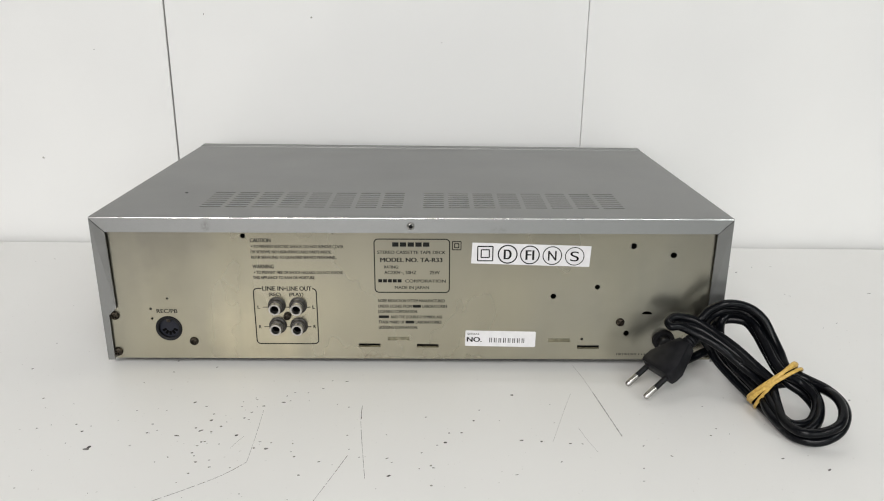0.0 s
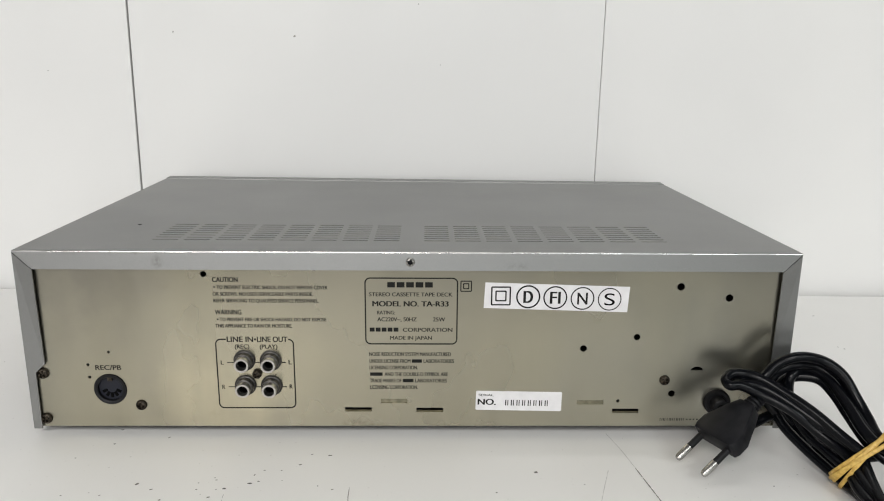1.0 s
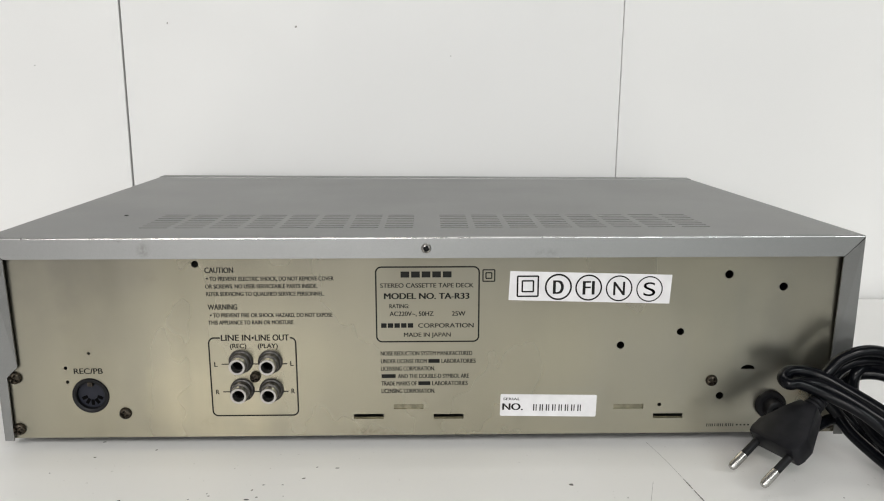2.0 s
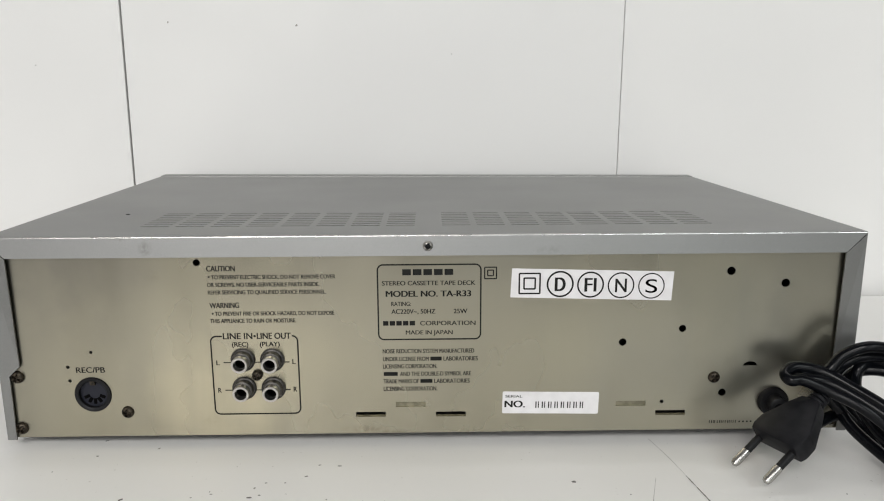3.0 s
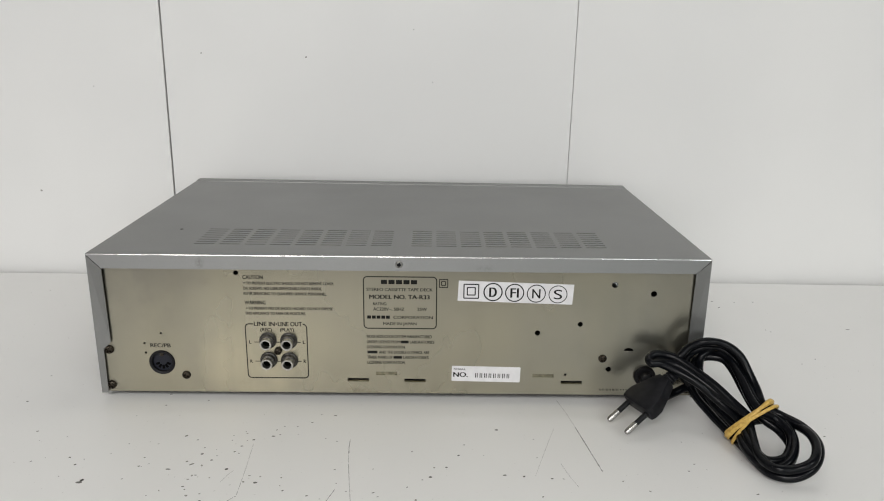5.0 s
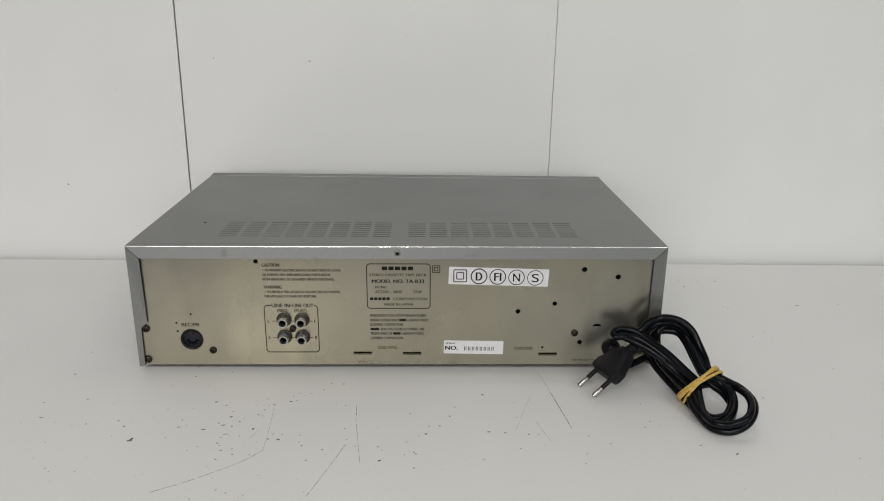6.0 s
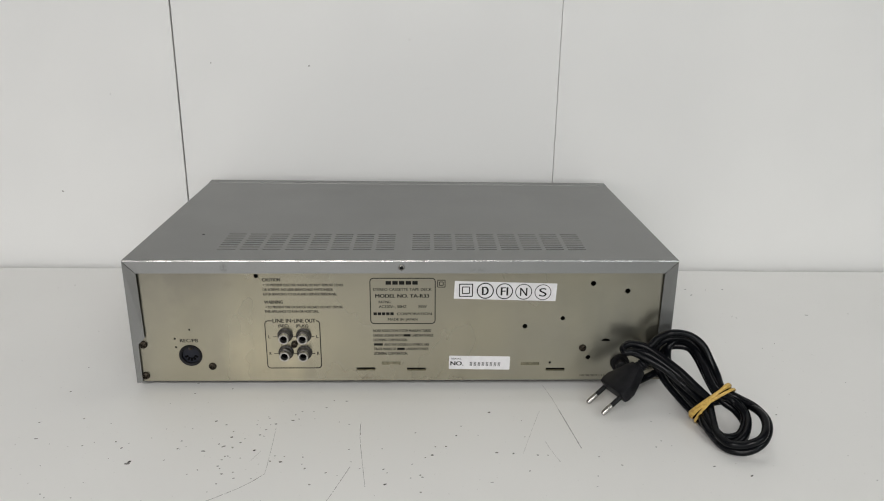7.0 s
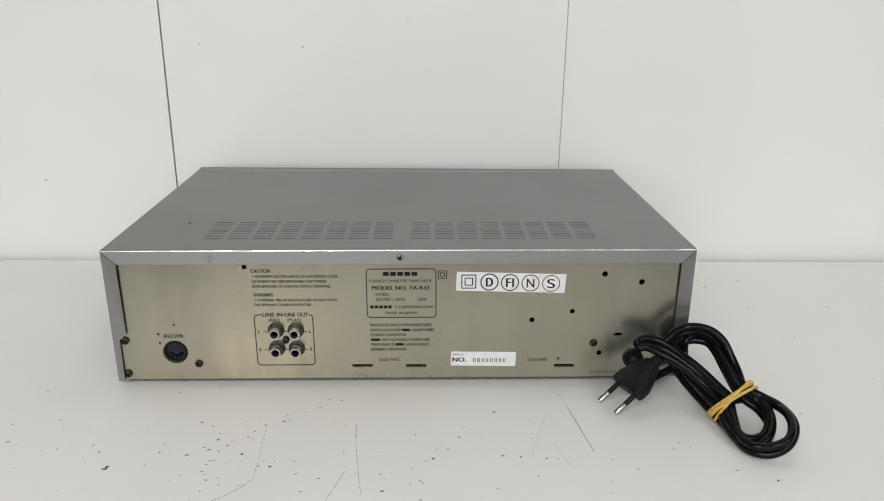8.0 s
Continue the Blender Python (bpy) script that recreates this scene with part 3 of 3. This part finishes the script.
screw(0.0, 0.1068, 0.0025, (LIP_Y + LIP_LOW) / 2, [m_nickel, m_black], 0.3)
screw(-0.2092, 0.0397, 0.0033, -0.0003, m_bronze, 0.5)
screw(-0.2103, 0.0118, 0.0033, -0.0003, m_bronze, 0.9)
screw(-0.1553, 0.0200, 0.0032, 0.0, m_bronze, 0.2)
screw(0.1476, 0.0357, 0.0031, 0.0, m_bronze, 0.7)
screw(-0.0877, 0.0396, 0.0027, -0.0012, m_bronze, 0.4)
screw(0.2110, 0.0118, 0.0033, -0.0003, m_bronze, 0.1)

# round five-pin socket
din = part("din_socket", lathe([(DIN_R - 0.0022, 0.0035 * -1), (DIN_R - 0.0022, 0.0004), (DIN_R - 0.0016, 0.0009), (DIN_R - 0.0004, 0.0009), (DIN_R, 0.0003), (DIN_R, -0.0001)], (DIN[0], 0, DIN[1]), n=48, cap=False), m_black, deck, "round black five-pin socket", True)
part("insert", lathe([(0.0, -0.0018), (DIN_R - 0.0022, -0.0018), (DIN_R - 0.0022, -0.004)], (DIN[0], 0, DIN[1]), n=40, cap=False), m_din, din)
for k in range(5):
    a = math.radians(180 + 22.5 + 33.75 * k)
    bm = box(-0.0016, 0.0014, -0.0003, 0.0003, -0.00085, 0.00085, 0.0003, 2)
    bm.transform(pose(DIN[0] + 0.0043 * math.cos(a), 0.0017, DIN[1] + 0.0043 * math.sin(a) - 0.0002, 0, -math.degrees(a), 0))
    part("contact_slot", bm, m_hole, din)
part("key_notch", box(DIN[0] - 0.0013, DIN[0] + 0.0013, -0.0002, 0.0016, DIN[1] + 0.0048, DIN[1] + 0.0073, 0.0003), m_bronze, din)

# four phono jacks
for x, z in JACKS:
    jack = part("phono_jack", lathe([(0.0062, 0), (0.0062, 0.0008), (0.0058, 0.0014), (0.0052, 0.0016), (0.0050, 0.0050), (0.0044, 0.0054), (0.0027, 0.0054), (0.0027, 0.0010)], (x, 0, z), n=36), m_collar, deck, "dark grey phono jack with a nickel sleeve", True)
    part("sleeve", lathe([(0.0042, 0.0052), (0.0042, 0.0086), (0.0040, 0.0090), (0.0030, 0.0090), (0.0029, 0.0086), (0.0028, 0.0056)], (x, 0, z), n=36, cap=False), m_nickel, jack, "nickel sleeve", True)
    part("centre", lathe([(0.00265, 0.0011), (0.00265, 0.0050), (0.0022, 0.0050), (0.0020, 0.0014)], (x, 0, z), n=24), m_hole, jack)

# strain relief where the cord leaves
part("strain_relief", lathe([(0.0078, 0), (0.0078, 0.0022), (0.0072, 0.0030), (0.0050, 0.0031), (0.0048, 0.0085), (0.0038, 0.0092)], (0.1792, 0, 0.0222), n=32), m_black, deck, "black plastic cord strain relief", True)

# ---- print on the rear panel ----
PRINT_Y = -0.00012


def add_text(bm, text, x0, x1, z0, z1, y=PRINT_Y, bold=0.032, tilt=0.0):
    """Text set to fill a box on an upright face."""
    cu = bpy.data.curves.new("text", "FONT")
    cu.body = text
    ob = bpy.data.objects.new("text", cu)
    scene.collection.objects.link(ob)
    bpy.context.view_layer.update()
    me = bpy.data.meshes.new_from_object(ob.evaluated_get(bpy.context.evaluated_depsgraph_get()))
    lo = Vector([min(v.co[i] for v in me.vertices) for i in range(2)])
    hi = Vector([max(v.co[i] for v in me.vertices) for i in range(2)])
    cap = 0.70
    grow = bold * (z1 - z0)
    for shift in (-grow, 0.0, grow):
        vs = []
        for v in me.vertices:
            px = x0 + (v.co.x - lo.x) / (hi.x - lo.x) * (x1 - x0)
            vs.append(bm.verts.new((px + shift, y + shift * 0.02, z0 + v.co.y / cap * (z1 - z0) + (px - x0) * tilt)))
        for p in me.polygons:
            bm.faces.new([vs[i] for i in p.vertices])
    bpy.data.objects.remove(ob)
    bpy.data.meshes.remove(me)
    return bm


def add_bar(bm, x0, x1, z0, z1, y=PRINT_Y, tilt=0.0):
    vs = [bm.verts.new((x, y, z + (x - x0) * tilt)) for x, z in ((x0, z0), (x1, z0), (x1, z1), (x0, z1))]
    bm.faces.new(vs)
    return bm


def add_line(bm, points, width, y=PRINT_Y, closed=False):
    """A printed line of some width along points on an upright face."""
    n = len(points)
    rows = []
    for i, (x, z) in enumerate(points):
        a = points[(i - 1) % n] if closed or i else points[i]
        b = points[(i + 1) % n] if closed or i < n - 1 else points[i]
        d = math.hypot(b[0] - a[0], b[1] - a[1]) or 1
        nx, nz = -(b[1] - a[1]) / d * width / 2, (b[0] - a[0]) / d * width / 2
        rows.append((bm.verts.new((x + nx, y, z + nz)), bm.verts.new((x - nx, y, z - nz))))
    for a, b in list(zip(rows, rows[1:])) + ([(rows[-1], rows[0])] if closed else []):
        bm.faces.new((a[0], a[1], b[1], b[0]))
    return bm


def rounded(x0, x1, z0, z1, r, n=6):
    out = []
    for cx, cz, a0 in ((x1 - r, z0 + r, -90), (x1 - r, z1 - r, 0), (x0 + r, z1 - r, 90), (x0 + r, z0 + r, 180)):
        for k in range(n + 1):
            a = math.radians(a0 + 90 * k / n)
            out.append((cx + r * math.cos(a), cz + r * math.sin(a)))
    return out


def circle(x, z, r, n=40):
    return [(x + r * math.cos(2 * math.pi * k / n), z + r * math.sin(2 * math.pi * k / n)) for k in range(n)]


def printed(name, bm, label, parent=None):
    bm.normal_update()
    for f in bm.faces:
        if f.normal.y > 0:
            f.normal_flip()
    return part(name, bm, m_ink, parent or rear, label)


def add_wordmark(bm, x0, x1, z0, z1, count=5):
    """A maker's mark as plain blocks."""
    step = (x1 - x0) / count
    for k in range(count):
        add_bar(bm, x0 + k * step, x0 + (k + 0.82) * step, z0, z1)


bm = bmesh.new()
add_text(bm, "CAUTION", -0.1100, -0.0960, 0.0942, 0.0970)
add_bar(bm, -0.1095, -0.1087, 0.0909, 0.0917)
add_text(bm, "TO PREVENT ELECTRIC SHOCK, DO NOT REMOVE COVER", -0.1078, -0.0463, 0.0901, 0.0922)
add_text(bm, "OR SCREWS. NO USER-SERVICEABLE PARTS INSIDE.", -0.1102, -0.0545, 0.0862, 0.0883)
add_text(bm, "REFER SERVICING TO QUALIFIED SERVICE PERSONNEL.", -0.1100, -0.0512, 0.0823, 0.0844)
add_text(bm, "WARNING", -0.1096, -0.0950, 0.0752, 0.0780)
add_bar(bm, -0.1088, -0.1080, 0.0719, 0.0727)
add_text(bm, "TO PREVENT FIRE OR SHOCK HAZARD, DO NOT EXPOSE", -0.1072, -0.0475, 0.0712, 0.0733)
add_text(bm, "THIS APPLIANCE TO RAIN OR MOISTURE.", -0.1098, -0.0668, 0.0674, 0.0695)
printed("caution_text", bm, "black printed caution and warning text")

bm = bmesh.new()
add_line(bm, rounded(-0.0253, 0.0264, 0.0578, 0.0968, 0.0028), 0.00074, closed=True)
add_wordmark(bm, -0.0129, 0.0135, 0.0914, 0.0945)
add_text(bm, "STEREO CASSETTE TAPE DECK", -0.0231, 0.0236, 0.0862, 0.0885)
add_text(bm, "MODEL NO. TA-R33", -0.0212, 0.0214, 0.0803, 0.0834, bold=0.06)
add_text(bm, "RATING:", -0.0186, -0.0088, 0.0755, 0.0777)
add_text(bm, "AC220V~, 50HZ", -0.0186, 0.0035, 0.0714, 0.0738)
add_text(bm, "25W", 0.0128, 0.0196, 0.0714, 0.0738)
add_wordmark(bm, -0.0230, -0.0062, 0.0652, 0.0676)
add_text(bm, "CORPORATION", -0.0042, 0.0238, 0.0652, 0.0675)
add_text(bm, "MADE IN JAPAN", -0.0115, 0.0122, 0.0604, 0.0626)
printed("rating_print", bm, "black printed rating box with model text")

bm = bmesh.new()
add_line(bm, rounded(0.0283, 0.0342, 0.0893, 0.0952, 0.0001, 1), 0.0006, closed=True)
add_line(bm, rounded(0.0298, 0.0327, 0.0908, 0.0937, 0.0001, 1), 0.0006, closed=True)
printed("double_square_mark", bm, "black double square print")

bm = bmesh.new()
add_text(bm, "NOISE REDUCTION SYSTEM MANUFACTURED", -0.0234, 0.0232, 0.0504, 0.0527)
add_text(bm, "UNDER LICENSE FROM", -0.0234, 0.0000, 0.0462, 0.0485)
add_bar(bm, 0.0008, 0.0066, 0.0463, 0.0484)
add_text(bm, "LABORATORIES", 0.0076, 0.0250, 0.0462, 0.0485)
add_text(bm, "LICENSING CORPORATION.", -0.0234, 0.0042, 0.0422, 0.0445)
add_bar(bm, -0.0232, -0.0160, 0.0382, 0.0403)
add_text(bm, "AND THE DOUBLE-D SYMBOL ARE", -0.0148, 0.0216, 0.0381, 0.0404)
add_text(bm, "TRADE MARKS OF", -0.0233, -0.0052, 0.0341, 0.0364)
add_bar(bm, -0.0044, 0.0018, 0.0342, 0.0363)
add_text(bm, "LABORATORIES", 0.0028, 0.0210, 0.0341, 0.0364)
add_text(bm, "LICENSING CORPORATION.", -0.0233, 0.0042, 0.0300, 0.0323)
printed("licence_text", bm, "small black printed licence text")

bm = bmesh.new()
r = 0.0028
full = rounded(-0.1104, -0.0665, 0.0182, 0.0603, r)
add_line(bm, [(-0.1046, 0.0603)] + full[14:] + full[:14] + [(-0.0692, 0.0603)], 0.00072)
add_text(bm, "LINE IN", -0.1040, -0.0893, 0.0588, 0.0620)
add_bar(bm, -0.0886, -0.0876, 0.0598, 0.0608)
add_text(bm, "LINE OUT", -0.0869, -0.0699, 0.0588, 0.0620)
add_text(bm, "(REC)", -0.0997, -0.0916, 0.0548, 0.0572)
add_text(bm, "(PLAY)", -0.0856, -0.0757, 0.0548, 0.0572)
for text, z in (("L", 0.0463), ("R", 0.0313)):
    add_text(bm, text, -0.1082, -0.1066, z - 0.0013, z + 0.0013)
    add_text(bm, text, -0.0696, -0.0680, z - 0.0011, z + 0.0015)
    add_line(bm, [(-0.1046, z), (-0.1005, z)], 0.0005)
    add_line(bm, [(-0.0888, z), (-0.0856, z)], 0.0005)
    add_line(bm, [(-0.0740, z), (-0.0712, z)], 0.0005)
printed("jack_print", bm, "black printed frame and words round the jacks")

bm = bmesh.new()
add_text(bm, "REC/PB", -0.1795, -0.1650, 0.0416, 0.0446)
printed("socket_print", bm, "black printed words over the round socket")

bm = bmesh.new()
for k, w in enumerate((16, 12, 17, 14, 18, 15, 16)):
    add_bar(bm, 0.1468 + 0.0021 * k, 0.1472 + 0.0021 * k, 0.0100, 0.0116)
    add_bar(bm, 0.1465 + 0.0021 * k + w * 0.00009, 0.1469 + 0.0021 * k + w * 0.00009, 0.0100, 0.0116)
for k in range(4):
    add_bar(bm, 0.1624 + 0.0020 * k, 0.1633 + 0.0020 * k, 0.0104, 0.0112)
printed("code_print", bm, "small black printed code")


def sticker(name, corners, label):
    bm = bmesh.new()
    low = [bm.verts.new((x, 0.0001, z)) for x, z in corners]
    top = [bm.verts.new((x, -0.00015, z)) for x, z in corners]
    bm.faces.new(top)
    for k in range(len(low)):
        bm.faces.new((low[k], low[(k + 1) % len(low)], top[(k + 1) % len(low)], top[k]))
    bmesh.ops.recalc_face_normals(bm, faces=bm.faces)
    return part(name, bm, m_paper, deck, label)


SY = -0.00028
marks = sticker("approval_sticker", [(0.0413, 0.0795), (0.1229, 0.0772), (0.1236, 0.0922), (0.0420, 0.0945)], "white approval sticker with black circled letters")
slope = -0.0023 / 0.0815
row_z = lambda x: 0.0869 + (x - 0.0420) * slope
bm = bmesh.new()
for half, w in ((0.0052, 0.0008), (0.0028, 0.0008)):
    add_line(bm, rounded(0.0509 - half, 0.0509 + half, row_z(0.0509) - half, row_z(0.0509) + half, 0.0001, 1), w, SY, True)
printed("printed_mark", bm, "black double square mark", marks)
for x, text, half, w, bold in ((0.0663, "D", 0.0024, 0.0009, 0.05), (0.0816, "FI", 0.0028, 0.0008, 0.035), (0.0970, "N", 0.0028, 0.0007, 0.02), (0.1124, "S", 0.0030, 0.0006, 0.0)):
    bm = bmesh.new()
    z = row_z(x)
    add_line(bm, circle(x, z, 0.0064), w, SY, True)
    add_text(bm, text, x - half, x + half, z - 0.0036, z + 0.0036, SY, bold)
    printed("printed_mark", bm, "black circled letter", marks)

serial = sticker("serial_sticker", rounded(0.0373, 0.0874, 0.0166, 0.0286, 0.0007, 3), "white serial number sticker")
serial.rotation_euler = (0, radians(1.0), 0)
serial.location = (0.00035, 0, 0.0010)
bm = bmesh.new()
add_text(bm, "SERIAL", 0.0388, 0.0475, 0.0254, 0.0268, SY)
add_text(bm, "NO.", 0.0386, 0.0490, 0.0200, 0.0237, SY, 0.06)
for k in range(8):
    x = 0.0545 + k * 0.0033
    add_bar(bm, x, x + 0.0006, 0.0197, 0.0233, SY)
    add_bar(bm, x + 0.0013, x + 0.0018, 0.0197, 0.0233, SY)
printed("serial_print", bm, "black print with an unreadable number", serial)

# ---- the power cord, bundled ----
cord = root("power_cord", "black coiled power cord with a two-pin plug", "power cord", pose(0, 0, 0))
ARC_OUT = [(0.183, -0.0190, 0.0445), (0.191, -0.0195, 0.0435), (0.198, -0.0185, 0.0480), (0.204, -0.0185, 0.0550), (0.214, -0.021, 0.060), (0.227, -0.022, 0.058), (0.236, -0.027, 0.052), (0.241, -0.034, 0.042),
           (0.244, -0.042, 0.034), (0.245, -0.053, 0.028), (0.255, -0.059, 0.024), (0.264, -0.069, 0.022), (0.268, -0.082, 0.019), (0.265, -0.093, 0.015), (0.257, -0.101, 0.010),
           (0.246, -0.102, 0.005), (0.235, -0.096, 0.004), (0.231, -0.081, 0.004), (0.230, -0.062, 0.005), (0.230, -0.046, 0.006), (0.228, -0.033, 0.008), (0.2245, -0.021, 0.010),
           (0.2175, -0.013, 0.017)]
ARC_MID = [(0.2175, -0.013, 0.017), (0.211, -0.009, 0.027), (0.205, -0.010, 0.039), (0.207, -0.013, 0.048), (0.216, -0.015, 0.053), (0.228, -0.016, 0.052), (0.235, -0.024, 0.046),
           (0.238, -0.035, 0.038), (0.240, -0.050, 0.030), (0.247, -0.055, 0.025), (0.255, -0.060, 0.022), (0.2570, -0.068, 0.019), (0.2552, -0.080, 0.016), (0.2495, -0.090, 0.011),
           (0.240, -0.093, 0.006), (0.231, -0.086, 0.006), (0.227, -0.073, 0.009), (0.228, -0.057, 0.012), (0.224, -0.042, 0.015), (0.219, -0.030, 0.019), (0.214, -0.021, 0.028)]
TIP_LOOP = [(0.214, -0.021, 0.028), (0.213, -0.016, 0.037), (0.214, -0.015, 0.046), (0.223, -0.0125, 0.050), (0.2310, -0.0215, 0.0478), (0.2340, -0.0375, 0.0402), (0.2360, -0.0515, 0.0325),
            (0.240, -0.060, 0.028), (0.250, -0.062, 0.023), (0.255, -0.071, 0.019), (0.253, -0.080, 0.014), (0.246, -0.087, 0.009), (0.234, -0.088, 0.009), (0.230, -0.073, 0.012),
            (0.229, -0.054, 0.018), (0.219, -0.041, 0.025), (0.207, -0.034, 0.034), (0.194, -0.0265, 0.0395), (0.183, -0.0225, 0.0435), (0.1770, -0.0222, 0.0435), (0.1760, -0.0182, 0.0455),
            (0.182, -0.0158, 0.0480), (0.193, -0.0185, 0.0468), (0.204, -0.0265, 0.0420), (0.216, -0.038, 0.0355), (0.226, -0.049, 0.028), (0.233, -0.058, 0.023)]
PLUG_END = [(0.234, -0.058, 0.020), (0.232, -0.074, 0.013), (0.231, -0.087, 0.010), (0.235, -0.099, 0.010), (0.246, -0.102, 0.011), (0.257, -0.101, 0.016), (0.264, -0.089, 0.020),
            (0.264, -0.075, 0.022), (0.258, -0.054, 0.018), (0.245, -0.044, 0.012), (0.231, -0.044, 0.007), (0.2265, -0.028, 0.008), (0.219, -0.015, 0.014), (0.209, -0.013, 0.023),
            (0.200, -0.011, 0.033)]
ARC_IN = [(0.210, -0.010, 0.036), (0.214, -0.012, 0.043), (0.221, -0.014, 0.0455), (0.2290, -0.018, 0.0450), (0.2330, -0.027, 0.0405), (0.2355, -0.038, 0.0340), (0.2395, -0.050, 0.0255),
          (0.2445, -0.057, 0.020), (0.252, -0.064, 0.016), (0.2555, -0.074, 0.0115), (0.253, -0.084, 0.007), (0.243, -0.0915, 0.0045), (0.2335, -0.084, 0.0035), (0.230, -0.064, 0.0035),
          (0.2255, -0.046, 0.0055), (0.2190, -0.031, 0.010), (0.2115, -0.018, 0.0175), (0.2085, -0.011, 0.026), (0.210, -0.010, 0.036)]
DECK_END = [(0.1793, -0.008, 0.0228), (0.182, -0.016, 0.020), (0.190, -0.014, 0.0135), (0.200, -0.009, 0.0145), (0.210, -0.007, 0.0180), (0.218, -0.012, 0.017), (0.2235, -0.030, 0.0065), (0.2295, -0.058, 0.0035)]
BETWEEN = [(0.1795, -0.0205, 0.0440), (0.193, -0.0225, 0.0430), (0.205, -0.0300, 0.0380), (0.217, -0.0395, 0.0310), (0.228, -0.0500, 0.0250), (0.234, -0.0580, 0.0215)]
# the frame of the two-pin plug, propped on its pins
tip_a, tip_b = Vector((0.148, -0.034, 0.006)), Vector((0.156, -0.051, 0.006))
span = (tip_b - tip_a).normalized()
ahead = (Vector((0.1605, -0.025, 0.016)) - tip_a).normalized()
ahead = (ahead - span * ahead.dot(span)).normalized()
over = span.cross(ahead)
over = over if over.z > 0 else -over
mid = (tip_a + tip_b) / 2
PIN = 0.0185
plug_m = Matrix.Translation(mid + ahead * PIN) @ Matrix((span, ahead, over)).transposed().to_4x4()
PLUG_END.append(tuple(plug_m @ Vector((0, 0.0375, 0))))
CORD_R = 0.0029
bm = bmesh.new()
for pts in (ARC_OUT, ARC_MID, ARC_IN, TIP_LOOP, BETWEEN, PLUG_END, DECK_END):
    add_tube(bm, smooth_path(pts, 6), CORD_R, 14)
part("cable", bm, m_cord, cord, "glossy black round cable wound in loops", True)

bm = bmesh.new()
outline = [(-0.0124, 0.0), (0.0124, 0.0), (0.0137, 0.0032), (0.0137, 0.0095), (0.0082, 0.0215), (0.0050, 0.0290), (-0.0050, 0.0290), (-0.0082, 0.0215), (-0.0137, 0.0095), (-0.0137, 0.0032)]
lo = [bm.verts.new((x, y, -0.0051 + 0.0010 * y / 0.029)) for x, y in outline]
hi = [bm.verts.new((x, y, 0.0058 - 0.0012 * y / 0.029)) for x, y in outline]
bm.faces.new(lo[::-1])
bm.faces.new(hi)
for k in range(len(lo)):
    bm.faces.new((lo[k], lo[(k + 1) % len(lo)], hi[(k + 1) % len(lo)], hi[k]))
bmesh.ops.bevel(bm, geom=bm.edges[:], offset=0.0009, segments=2, profile=0.5, affect="EDGES")
bm.transform(plug_m)
plug = part("plug", bm, m_plug, cord, "dusty black flat two-pin plug", True)
for s in (-1, 1):
    base = plug_m @ Vector((s * 0.0094, -0.0004, 0))
    bm = lathe([(0.0019, 0), (0.0019, 0.0095), (0.0021, 0.0097), (0.0021, 0.0175), (0.0016, 0.0190), (0.0007, 0.0195)], base, -ahead, 20)
    for f in bm.faces:
        f.material_index = 1 if (f.calc_center_median() - base).dot(-ahead) > 0.0096 else 0
    part("pin", bm, [m_black, m_chrome], plug, "plated pin with a black sleeve", True)
for k in range(4):
    c = plug_m @ Vector((0, 0.0292 + 0.0024 * k, 0))
    part("relief_ring", lathe([(0.0042 - 0.0002 * k, 0), (0.0046 - 0.0002 * k, 0.0004), (0.0046 - 0.0002 * k, 0.0014), (0.0042 - 0.0002 * k, 0.0018)], c, ahead, 20), m_plug, plug, "", True)

# the rubber band round the bundle
band = root("rubber_band", "yellow rubber band wound round the black cord", "rubber band", pose(0, 0, 0))
left, right = Vector((0.2300, -0.0560, 0.0030)), Vector((0.2445, -0.0510, 0.0325))
c = (left + right) / 2
along = (Vector((0.240, -0.064, 0.013)) - Vector((0.227, -0.046, 0.029))).normalized()
wide = (right - left)
half = wide.length / 2 + 0.0018
wide = (wide - along * wide.dot(along)).normalized()
thick = along.cross(wide).normalized()
for shift, lean, grow in ((-0.0014, 0.00, 0.0), (0.0014, -0.24, 0.0004), (-0.0002, -0.11, 0.0008), (0.0010, 0.05, 0.0012)):
    pts = []
    for k in range(48):
        a = 2 * math.pi * k / 48
        cw, ct = math.cos(a), math.sin(a)
        ex = 0.8
        pw = math.copysign(abs(cw) ** ex, cw) * (half + grow)
        pt = math.copysign(abs(ct) ** ex, ct) * (0.0125 + grow)
        pts.append(c + wide * pw + thick * pt + along * (shift + lean * pw))
    part("strand", add_tube(bmesh.new(), pts, 0.00065, 8, True, 1.7, along), m_band, band, "", True)
